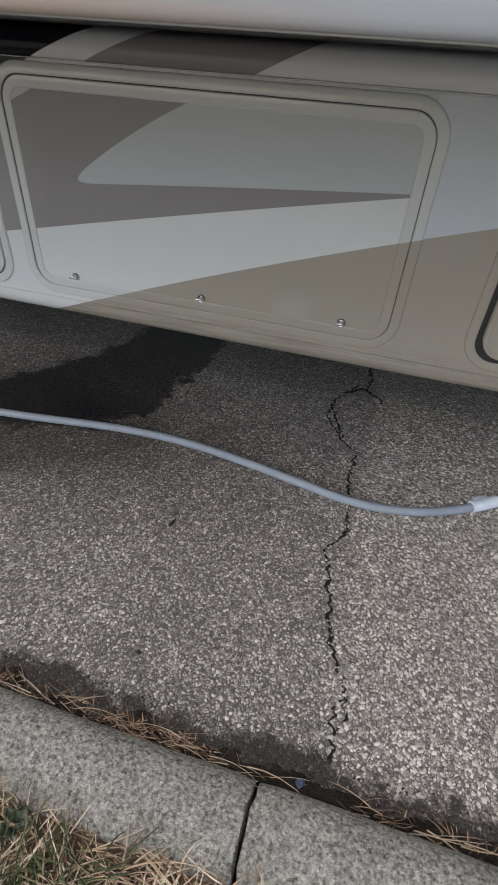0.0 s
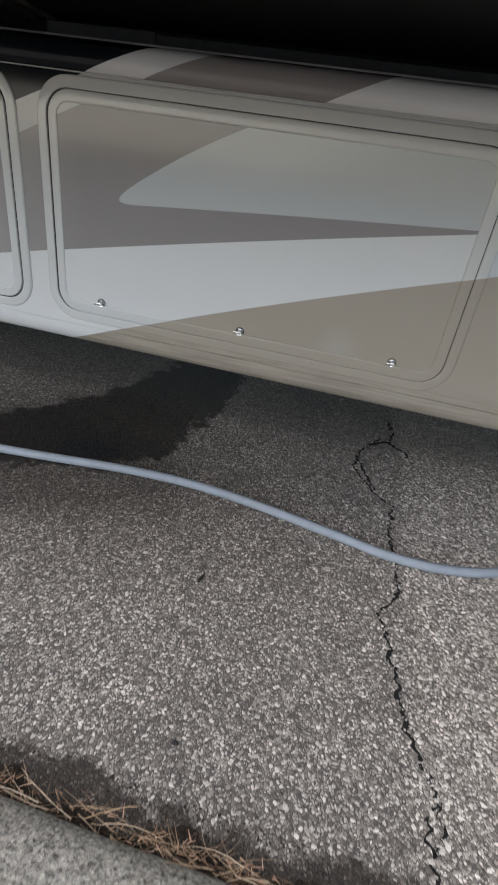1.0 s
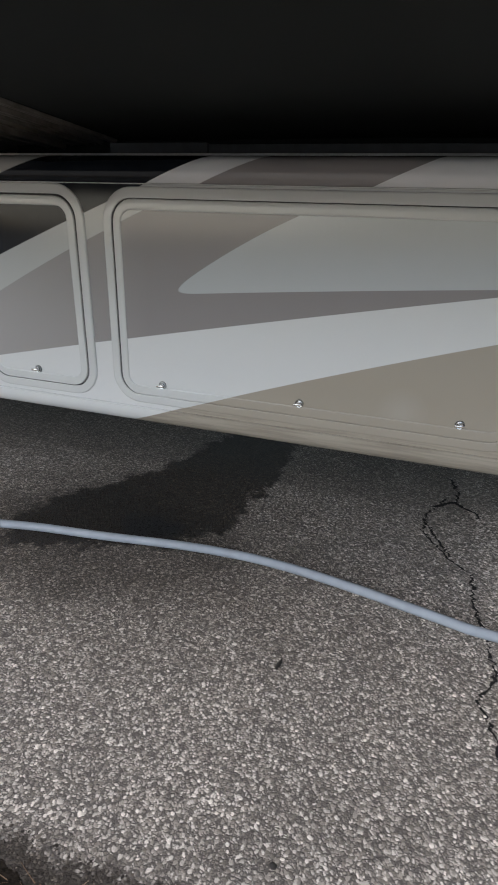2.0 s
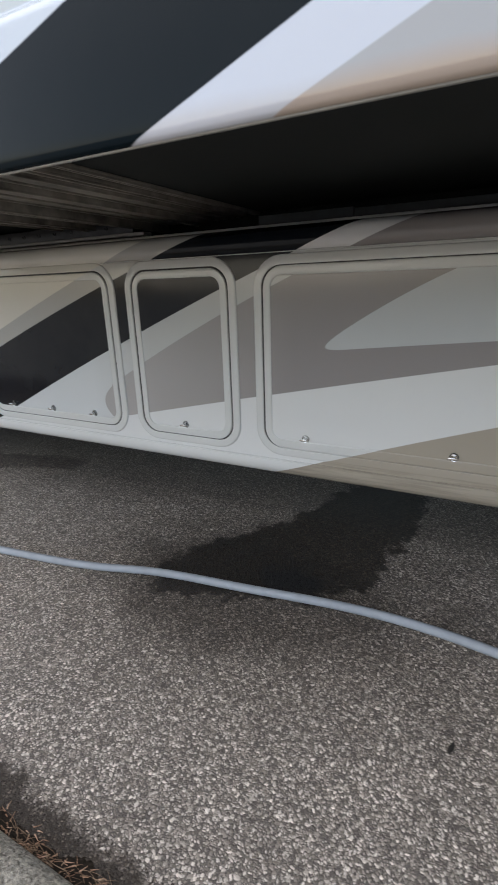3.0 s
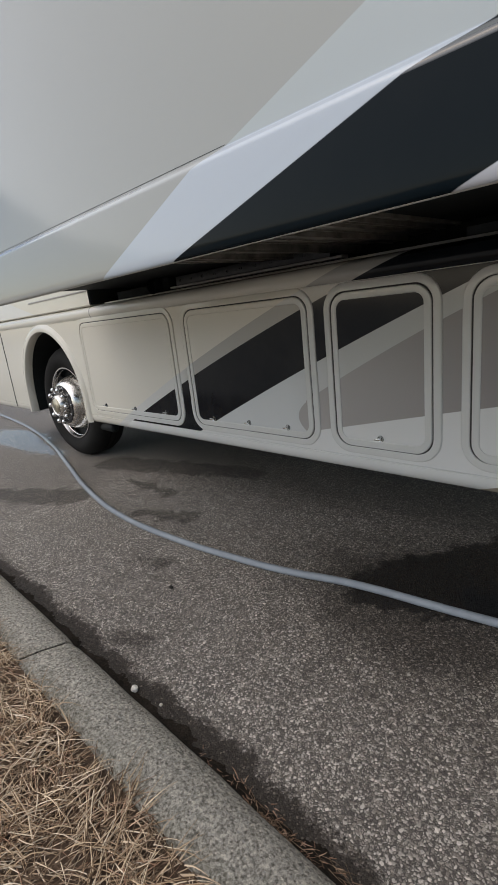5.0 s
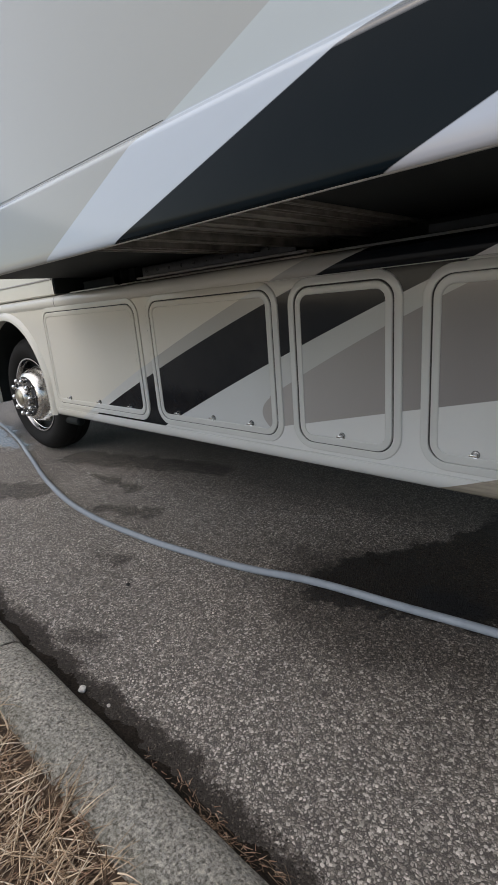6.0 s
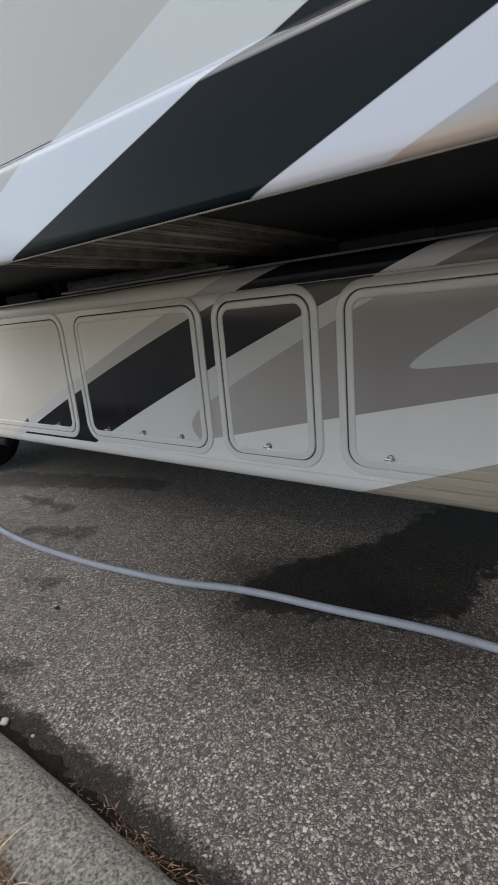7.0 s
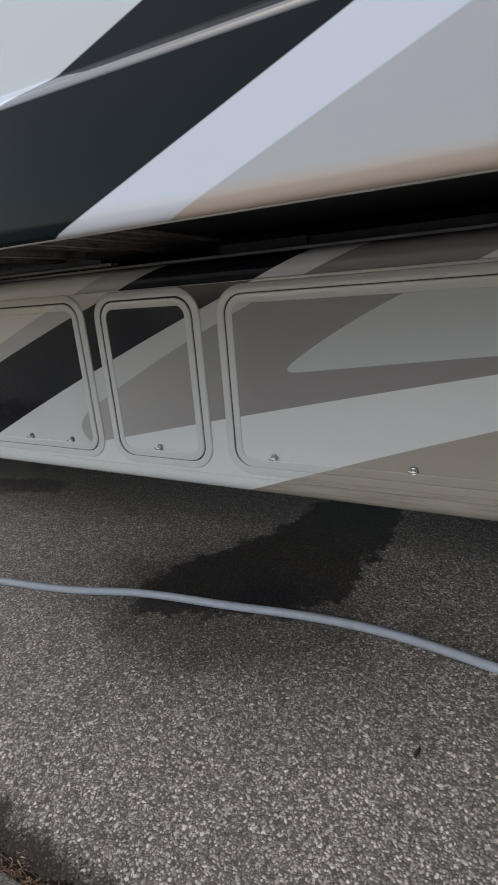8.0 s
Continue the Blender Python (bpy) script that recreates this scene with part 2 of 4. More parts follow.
def asphalt_material():
    k = Nodes("asphalt")
    pos, x, y, z = k.place()
    warp = k.node("ShaderNodeVectorMath", operation="MULTIPLY_ADD")
    cloud = k.node("ShaderNodeTexNoise")
    k.put(cloud.inputs["Vector"], pos)
    cloud.inputs["Scale"].default_value = 140.0
    k.put(warp.inputs[0], cloud.outputs["Color"]), k.put(warp.inputs[1], (0.006, 0.006, 0.0)), k.put(warp.inputs[2], pos)
    cell = k.node("ShaderNodeTexVoronoi")
    k.put(cell.inputs["Vector"], warp.outputs[0])
    cell.inputs["Scale"].default_value = 155.0
    edge = k.node("ShaderNodeTexVoronoi", feature="DISTANCE_TO_EDGE")
    k.put(edge.inputs["Vector"], warp.outputs[0])
    edge.inputs["Scale"].default_value = 155.0
    tone = k.node("ShaderNodeSeparateColor")
    k.put(tone.inputs[0], cell.outputs["Color"])
    stone = k.ramp(tone.outputs[0], (0.0, (0.085, 0.072, 0.058)), (0.35, (0.30, 0.262, 0.218)), (0.7, (0.58, 0.515, 0.436)), (1.0, (0.98, 0.90, 0.79)))
    joint = k.step(k.sub(edge.outputs["Distance"], k.add(0.042, k.mul(tone.outputs[1], 0.13))), 10.0)
    colour = k.mix(joint, (0.055, 0.047, 0.040), stone)
    grit = k.noise(pos, 420.0, 2.0)
    colour = k.mix(0.22, colour, k.ramp(grit, (0.3, (0.095, 0.083, 0.070)), (0.7, (0.46, 0.415, 0.365))))
    # wide tonal drift: worn patches and tracked dirt
    drift = k.add(k.mul(k.noise(pos, 1.3, 4.0, 0.6), 0.6), k.mul(k.noise(pos, 9.0, 3.0, 0.6), 0.4))
    colour = k.mix(k.step(k.sub(drift, 0.5), 3.6), k.mix(0.30, colour, (0.03, 0.027, 0.023)), colour)
    coarse = k.step(k.add(k.sub(x, 0.235), k.mul(k.sub(k.noise(pos, 6.0), 0.5), 0.10)), 18.0)
    colour = k.mix(coarse, k.mix(0.06, colour, (0.27, 0.235, 0.205)), k.mix(1.0, colour, (1.28, 1.27, 1.26), "MULTIPLY"))
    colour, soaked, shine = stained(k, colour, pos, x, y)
    rough = k.high(k.sub(0.74, k.add(k.mul(soaked, 0.05), k.mul(shine, 0.72))), 0.12)
    height = k.add(k.mul(k.low(edge.outputs["Distance"], 0.4), k.add(0.4, tone.outputs[1])), k.mul(grit, 0.25))
    normal = k.bump(k.mul(height, k.sub(1.0, k.mul(shine, 0.93))), 0.9, 0.006)
    return k.done(colour, rough, normal, Specular_IOR_Level=0.4)


def concrete_material():
    k = Nodes("kerb_concrete")
    pos, x, y, z = k.place()
    cell = k.node("ShaderNodeTexVoronoi")
    k.put(cell.inputs["Vector"], pos)
    cell.inputs["Scale"].default_value = 190.0
    tone = k.node("ShaderNodeSeparateColor")
    k.put(tone.inputs[0], cell.outputs["Color"])
    sand = k.noise(pos, 125.0, 6.0, 0.72)
    colour = k.ramp(k.add(k.mul(tone.outputs[0], 0.18), k.mul(sand, 0.82)), (0.34, (0.19, 0.17, 0.135)), (0.5, (0.60, 0.55, 0.46)), (0.64, (0.96, 0.90, 0.78)))
    # chipped pale stones, dark pits, broad weathering
    chip = k.step(k.sub(tone.outputs[1], 0.93), 30.0)
    colour = k.mix(k.mul(chip, 0.5), colour, (0.80, 0.76, 0.68))
    grime_and_bounce = k.noise(pos, 11.0, 6.0, 0.75)
    colour = k.mix(k.mul(k.step(k.sub(grime_and_bounce, 0.52), 4.0), 0.24), colour, (0.16, 0.148, 0.12))
    pit = k.noise(pos, 120.0, 5.0, 0.8)
    colour = k.mix(k.mul(k.step(k.sub(0.41, pit), 7.0), 0.38), colour, (0.09, 0.082, 0.066))
    moss = k.mul(k.step(k.sub(k.add(-1.272, k.mul(k.sub(grime_and_bounce, 0.5), 0.16)), y), 30.0), 0.22)
    colour = k.mix(moss, colour, (0.18, 0.17, 0.11))
    height = k.add(k.mul(pit, 0.8), k.add(k.mul(sand, 0.4), k.mul(chip, 0.25)))
    return k.done(colour, 0.92, k.bump(height, 1.0, 0.015), Specular_IOR_Level=0.25)


def straw_material(name, *stops):
    k = Nodes(name)
    g = k.node("ShaderNodeNewGeometry")
    n = k.noise(g.outputs["Position"], 30.0)
    f = k.add(k.mul(g.outputs["Random Per Island"], 0.8), k.mul(n, 0.2))
    return k.done(k.ramp(f, *stops), 0.75, Specular_IOR_Level=0.25)


def chip_material():
    k = Nodes("aggregate_stone")
    pos, x, y, z = k.place()
    g = k.node("ShaderNodeNewGeometry")
    f = k.add(k.mul(g.outputs["Random Per Island"], 0.85), k.mul(k.noise(pos, 300.0), 0.15))
    colour = k.ramp(f, (0.0, (0.14, 0.120, 0.099)), (0.5, (0.47, 0.42, 0.357)), (1.0, (1.0, 0.92, 0.82)))
    drift = k.add(k.mul(k.noise(pos, 1.3, 4.0, 0.6), 0.6), k.mul(k.noise(pos, 9.0, 3.0, 0.6), 0.4))
    colour = k.mix(k.step(k.sub(drift, 0.5), 3.6), k.mix(0.30, colour, (0.03, 0.027, 0.023)), colour)
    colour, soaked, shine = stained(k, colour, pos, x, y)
    return k.done(colour, 0.85, Specular_IOR_Level=0.3)


M_LOWER, M_MOULD, M_SLIDE = paint_lower("body_paint"), paint_lower("moulding_paint", True), paint_slide()
M_ASPHALT, M_CONCRETE = asphalt_material(), concrete_material()
M_RUBBER = plain("black_rubber", (0.018, 0.018, 0.018), 0.6, grain=90, relief=0.2)
M_TYRE = plain("tyre_rubber", (0.012, 0.0115, 0.011), 0.8, grain=60, relief=0.4, spec=0.18)
M_DARK = plain("black_underbody", (0.012, 0.0145, 0.0142), 0.75, grain=14, spread=0.4, spec=0.25)
M_RAIL = plain("dull_aluminium", (0.22, 0.205, 0.18), 0.5, 0.35, grain=14, spread=0.65)
M_STEEL = plain("oily_steel", (0.055, 0.055, 0.058), 0.45, 0.8, grain=30, spread=0.4)
M_CHROME = plain("polished_steel", (0.60, 0.60, 0.60), 0.12, 1.0, grain=50, spread=0.1, relief=0.02)
M_RIM = plain("polished_wheel", (0.74, 0.71, 0.67), 0.27, 1.0, grain=35, spread=0.12, relief=0.03)
M_BRASS = plain("gilt_hub_badge", (0.40, 0.37, 0.30), 0.35, 0.9, grain=60, spread=0.3)
M_HOSE = plain("grey_hose_vinyl", (0.265, 0.293, 0.322), 0.55, grain=25, spread=0.12, relief=0.05)
M_TAG = plain("white_sleeve", (0.66, 0.70, 0.74), 0.45, grain=30, spread=0.1)
M_SOIL = plain("brown_soil", (0.12, 0.078, 0.050), 0.95, grain=50, spread=0.5, relief=0.8)
M_LAWN = plain("bounce_lawn", (0.48, 0.435, 0.37), 0.95, grain=45, spread=0.35, relief=1.0, spec=0.1)
M_LEDGE = plain("grey_sealant", (0.040, 0.045, 0.050), 0.7, grain=30, spread=0.3)
M_TRIM = plain("pale_edge_trim", (0.30, 0.29, 0.265), 0.4, grain=30, spread=0.15)
M_SILT = plain("damp_silt", (0.034, 0.027, 0.021), 0.95, grain=160, spread=0.7, relief=1.0, spec=0.08)
M_GUTTER = straw_material("gutter_grit", (0.0, (0.015, 0.012, 0.010)), (0.7, (0.075, 0.062, 0.05)), (1.0, (0.30, 0.26, 0.21)))
M_CRACK = plain("crack_filler", (0.008, 0.007, 0.006), 0.95, grain=80, spread=0.5)
M_LEAF = plain("dead_leaf", (0.02, 0.017, 0.013), 0.8)
M_STONE = chip_material()
M_STRAW = straw_material("dry_straw", (0.0, (0.24, 0.145, 0.08)), (0.45, (0.58, 0.42, 0.265)), (1.0, (0.98, 0.85, 0.65)))
M_RUST = straw_material("rusty_straw", (0.0, (0.19, 0.10, 0.06)), (0.5, (0.46, 0.28, 0.18)), (1.0, (0.72, 0.52, 0.36)))
M_MAT = straw_material("weathered_straw", (0.0, (0.07, 0.042, 0.025)), (0.5, (0.20, 0.13, 0.08)), (1.0, (0.50, 0.37, 0.24)))
M_GREEN = straw_material("green_grass", (0.0, (0.03, 0.036, 0.018)), (0.6, (0.07, 0.082, 0.034)), (1.0, (0.26, 0.22, 0.12)))


# ---- mesh helpers ----
def part(name, bm, material, parent=None, label="", smooth=True, sharp=38):
    """Links a bmesh as one mesh object, under a thing or part if given."""
    bmesh.ops.recalc_face_normals(bm, faces=bm.faces)
    me = bpy.data.meshes.new(name)
    bm.to_mesh(me)
    bm.free()
    return mesh_part(name, me, material, parent, label, smooth, sharp)


def mesh_part(name, me, material, parent=None, label="", smooth=True, sharp=38):
    if material is not None and not me.materials:
        me.materials.append(material)
    if smooth:
        me.shade_smooth()
        me.set_sharp_from_angle(angle=radians(sharp))
    ob = new(name, me)
    if parent is not None:
        ob.parent = parent
    if label:
        tagged(ob, label)
    return ob


def box(bm, x0, x1, y0, y1, z0, z1, bevel=0.0):
    made = bmesh.ops.create_cube(bm, size=1)
    for v in made["verts"]:
        v.co = ((x0 + x1) / 2 + v.co.x * (x1 - x0), (y0 + y1) / 2 + v.co.y * (y1 - y0), (z0 + z1) / 2 + v.co.z * (z1 - z0))
    if bevel:
        edges = {e for v in made["verts"] for e in v.link_edges}
        bmesh.ops.bevel(bm, geom=list(edges), offset=bevel, segments=2, affect="EDGES", profile=0.5)


def loft(bm, loops, closed=True, caps=(False, False)):
    """Skins a row of loops of points, all of one length."""
    rings = [[bm.verts.new(p) for p in loop] for loop in loops]
    n = len(rings[0])
    for a, b in zip(rings, rings[1:]):
        for i in range(n if closed else n - 1):
            j = (i + 1) % n
            bm.faces.new((a[i], a[j], b[j], b[i]))
    for wanted, ring in zip(caps, (rings[0], rings[-1])):
        if wanted:
            bm.faces.new(ring)
    return rings


def round_rect(x0, x1, z0, z1, r, y, steps=8):
    pts = []
    for cx, cz, a0 in ((x1 - r, z1 - r, 0), (x0 + r, z1 - r, 90), (x0 + r, z0 + r, 180), (x1 - r, z0 + r, 270)):
        for i in range(steps + 1):
            a = radians(a0 + 90 * i / steps)
            pts.append((cx + r * math.cos(a), y, cz + r * math.sin(a)))
    return pts


def lathe(bm, profile, steps, centre, caps=(False, False)):
    """Turns (radius, y) points round an axle along y."""
    cx, cy, cz = centre
    loops = []
    for r, y in profile:
        loops.append([(cx + r * math.cos(2 * math.pi * i / steps), cy + y, cz + r * math.sin(2 * math.pi * i / steps)) for i in range(steps)])
    loft(bm, loops, True, caps)


def extrude_x(bm, profile, x0, x1, pieces=1):
    loops = [[(x0 + (x1 - x0) * i / pieces, y, z) for y, z in profile] for i in range(pieces + 1)]
    loft(bm, loops, False)


# ---- ground, road, kerb ----
bm = bmesh.new()
bmesh.ops.create_grid(bm, x_segments=4, y_segments=4, size=600)
for v in bm.verts:
    v.co.z = -0.03
tagged(part("ground", bm, M_SOIL, smooth=False), "bare brown ground reaching to the horizon", "ground", kind="structure")

bm = bmesh.new()
box(bm, -60, 60, -1.17, 9, -0.02, 0.0)
tagged(part("road", bm, M_ASPHALT, smooth=False), "worn grey asphalt with exposed pale aggregate and damp stains", "road", kind="structure")

bm = bmesh.new()
box(bm, -60, 60, -2.28, -1.31, -0.02, 0.075)
tagged(part("verge", bm, M_SOIL, smooth=False), "bare soil verge under dry grass behind the kerb", "verge", kind="structure")

# Unseen lawn, paler than dormant grass so it bounces light under the slide-out.
bm = bmesh.new()
box(bm, -60, 60, -60, -2.27, -0.02, 0.080)
tagged(part("lawn", bm, M_LAWN, smooth=False), "wide unseen tan lawn beyond the verge, paled to bounce light", "lawn", kind="structure")

KERB = [(-1.118, -0.02), (-1.122, 0.0), (-1.128, 0.022), (-1.136, 0.043), (-1.148, 0.060), (-1.166, 0.074), (-1.19, 0.084), (-1.23, 0.090), (-1.28, 0.093), (-1.305, 0.090), (-1.315, 0.075), (-1.318, -0.02)]


def kerb_segment(x0, x1):
    bm = bmesh.new()
    count = max(2, int((x1 - x0) / 0.04))
    loops = []
    for i in range(count + 1):
        x = x0 + (x1 - x0) * i / count
        end = 0.006 if i in (0, count) else 0.0
        sway = 0.030 if end else 0.0
        loops.append([(x + sway * noise.noise((round(x / 2.07) * 3.1, y * 16, z * 16)), y - end * 0.5 + 0.004 * noise.noise((x * 5, y * 9, z * 9)), z + 0.004 * noise.noise((x * 7, y * 14, 3 + z * 7)) - (end if z > 0.03 else 0)) for y, z in KERB])
    loft(bm, loops, False)
    for loop_end in (0, count):
        bm.verts.ensure_lookup_table()
        n = len(KERB)
        bm.faces.new([bm.verts[loop_end * n + j] for j in range(n)])
    return bm


kerb = tagged(new("kerb"), "rough weathered concrete kerb beside the road", "kerb", kind="structure")
for n in range(-3, 4):
    x0 = 0.118 + 2.07 * n
    part("kerb_stone", kerb_segment(x0 + 0.005, x0 + 2.065), M_CONCRETE, kerb)


# ---- the motorhome ----
motorhome = tagged(new("motorhome"), "parked cream motorhome with black and taupe bands, slide-out extended", "motorhome")
FRONT, REAR = -5.98, 4.2
ARCH_X, ARCH_Z, ARCH_R = -4.47, 0.545, 0.55


def arch_height(x):
    d = abs(x - ARCH_X)
    return ARCH_Z + math.sqrt(ARCH_R ** 2 - d * d) if d < ARCH_R else None


def side_wall():
    """The lower side, cut out over the wheel, rolled under at its foot."""
    bm = bmesh.new()
    foot = [(0.13, 0.398), (0.08, 0.386), (0.045, 0.384), (0.02, 0.392), (0.006, 0.410), (0.0, 0.432), (0.0, 0.448), (0.004, 0.4505), (0.0, 0.453)]
    tops = [0.60, 0.80, 1.0, 1.148]

    def column(x):
        return [(x, y, z) for y, z in foot] + [(x, 0.0, z) for z in tops]

    for x0, x1, pieces in ((FRONT, -5.44, 4), (-5.43, ARCH_X - ARCH_R, 3), (ARCH_X + ARCH_R, REAR, 40)):
        loft(bm, [column(x0 + (x1 - x0) * i / pieces) for i in range(pieces + 1)], False)
    loops = []
    for i in range(33):
        a = math.pi * i / 32
        x, zb = ARCH_X - ARCH_R * math.cos(a), ARCH_Z + ARCH_R * math.sin(a)
        loops.append([(x, 0.03, zb), (x, 0.008, zb), (x, 0.0, zb + 0.002), (x, 0.0, max(zb + 0.003, (zb + 1.148) / 2)), (x, 0.0, 1.148)])
    loft(bm, loops, False)
    for s in (-1, 1):
        x = ARCH_X + s * ARCH_R
        loft(bm, [[(x, 0.03, 0.39), (x, 0.008, 0.39)], [(x, 0.03, ARCH_Z), (x, 0.008, ARCH_Z)]], False)
    return part("side_wall", bm, M_LOWER, motorhome, "glossy lower side painted in swept bands")


side_wall()
bm = bmesh.new()
extrude_x(bm, [(0.002, 1.149), (-0.001, 1.151), (-0.006, 1.155), (-0.011, 1.166), (-0.013, 1.180), (-0.012, 1.194), (-0.007, 1.207), (0.004, 1.217), (0.03, 1.2255), (0.07, 1.2305), (0.115, 1.235), (0.124, 1.231), (0.124, 1.16)], FRONT, REAR, 20)
part("belt_moulding", bm, M_LOWER, motorhome, "rounded belt ledge with faint dirt")

bm = bmesh.new()
extrude_x(bm, [(0.1075, 1.234), (0.1065, 1.239), (0.109, 1.2425), (0.114, 1.2435), (0.1195, 1.242), (0.123, 1.236)], -3.57, 1.0, 4)
part("belt_bead", bm, M_MOULD, motorhome, "thin pale bead along the belt's top edge")
bm = bmesh.new()
extrude_x(bm, [(0.001, 1.1475), (-0.0035, 1.1480), (-0.0045, 1.1493), (-0.0035, 1.1506), (0.001, 1.1512)], FRONT, REAR, 8)
part("pinstripe_bead", bm, M_MOULD, motorhome, "fine pale bead under the belt")

for x0, x1 in ((FRONT, -3.57), (1.0, REAR)):
    bm = bmesh.new()
    extrude_x(bm, [(0.04, 1.2275), (0.012, 1.228), (0.0, 1.236), (0.0, 3.4), (0.12, 3.6)], x0, x1, 2)
    part("upper_wall", bm, M_LOWER, motorhome, "cream upper wall beside the slide-out")
bm = bmesh.new()
box(bm, -3.572, -3.562, 0.012, 0.40, 1.236, 3.4)
part("opening_jamb", bm, M_DARK, motorhome)
bm = bmesh.new()
box(bm, 1.002, 1.012, 0.012, 0.40, 1.236, 3.4)
part("opening_jamb", bm, M_DARK, motorhome)
bm = bmesh.new()
box(bm, FRONT, REAR, 0.12, 2.4, 3.55, 3.62, 0.02)
part("roof", bm, M_MOULD, motorhome)
bm = bmesh.new()
box(bm, FRONT, REAR, 2.47, 2.5, 0.40, 3.6)
box(bm, FRONT - 0.01, FRONT + 0.03, 0.0, 2.5, 0.45, 3.6)
box(bm, REAR - 0.03, REAR + 0.01, 0.0, 2.5, 0.45, 3.6)
part("far_body", bm, M_MOULD, motorhome)
bm = bmesh.new()
box(bm, ARCH_X + ARCH_R + 0.05, REAR - 0.1, 0.10, 2.42, 0.46, 0.52)
box(bm, FRONT + 0.1, ARCH_X - ARCH_R - 0.05, 0.10, 2.42, 0.46, 0.52)
box(bm, ARCH_X - ARCH_R - 0.05, ARCH_X + ARCH_R + 0.05, 0.6, 1.9, 0.50, 0.58)
box(bm, FRONT, REAR, 0.62, 0.72, 0.48, 0.66)
part("chassis", bm, M_DARK, motorhome, "black underbody and frame rail")
bm = bmesh.new()
loops = []
for y in (0.028, 0.62):
    arc = [(ARCH_X - 0.552, y, 0.39)]
    arc += [(ARCH_X - 0.552 * math.cos(math.pi * i / 24), y, ARCH_Z + 0.552 * math.sin(math.pi * i / 24)) for i in range(25)]
    loops.append(arc + [(ARCH_X + 0.552, y, 0.39)])
loft(bm, loops, False)
loft(bm, [[(ARCH_X - 0.552, 0.62, 0.5), (ARCH_X + 0.552, 0.62, 0.5)], [(ARCH_X - 0.552, 0.62, 1.12), (ARCH_X + 0.552, 0.62, 1.12)]], False)
part("wheel_housing", bm, M_DARK, motorhome)

# raised lip round the wheel opening
bm = bmesh.new()
loops = []
track = [(ARCH_X - ARCH_R, 0.39 + 0.04 * i) for i in range(4)]
track += [(ARCH_X - ARCH_R * math.cos(math.pi * i / 36), ARCH_Z + ARCH_R * math.sin(math.pi * i / 36)) for i in range(37)]
track += [(ARCH_X + ARCH_R, 0.51 - 0.04 * i) for i in range(4)]
for i, (x, z) in enumerate(track):
    dx, dz = x - ARCH_X, max(0.0, z - ARCH_Z)
    n = math.hypot(dx, dz)
    ux, uz = dx / n, dz / n
    loops.append([(x + ux * o, y, z + uz * o) for o, y in ((0.0, 0.05), (-0.006, 0.0), (0.004, -0.018), (0.025, -0.022), (0.05, -0.014), (0.065, 0.002))])
loft(bm, loops, False)
part("wheel_arch_lip", bm, M_MOULD, motorhome, "cream raised wheel arch lip")

bm = bmesh.new()
box(bm, -5.441, -5.429, -0.003, 0.05, 0.42, 1.148)
part("panel_seam", bm, M_RUBBER, motorhome)


def ring(bm, outer, inner, profile):
    """A frame between two rounded rectangles; profile rows are (share of the way in, y)."""
    loops = []
    for f, y in profile:
        loops.append([(a[0] + (b[0] - a[0]) * f, y, a[2] + (b[2] - a[2]) * f) for a, b in zip(outer, inner)])
    loft(bm, loops)


def latch():
    """A small round compression latch with a keyed centre."""
    bm = bmesh.new()
    lathe(bm, [(0.0125, 0.003), (0.0125, -0.003), (0.0112, -0.0055), (0.0095, -0.005), (0.0085, -0.002), (0.0075, -0.002), (0.0068, -0.012), (0.005, -0.0150), (0.0, -0.0155)], 20, (0, 0, 0))
    box(bm, -0.016, 0.009, -0.0205, -0.0145, -0.0034, 0.0036, 0.0014)
    me = bpy.data.meshes.new("latch")
    bmesh.ops.recalc_face_normals(bm, faces=bm.faces)
    bm.to_mesh(me)
    bm.free()
    return me


LATCH = latch()
bm = bmesh.new()
lathe(bm, [(0.0138, 0.003), (0.0138, -0.0012), (0.0130, -0.002), (0.010, -0.002)], 20, (0, 0, 0))
bmesh.ops.recalc_face_normals(bm, faces=bm.faces)
LATCH_RING = bpy.data.meshes.new("latch_gasket")
bm.to_mesh(LATCH_RING)
bm.free()


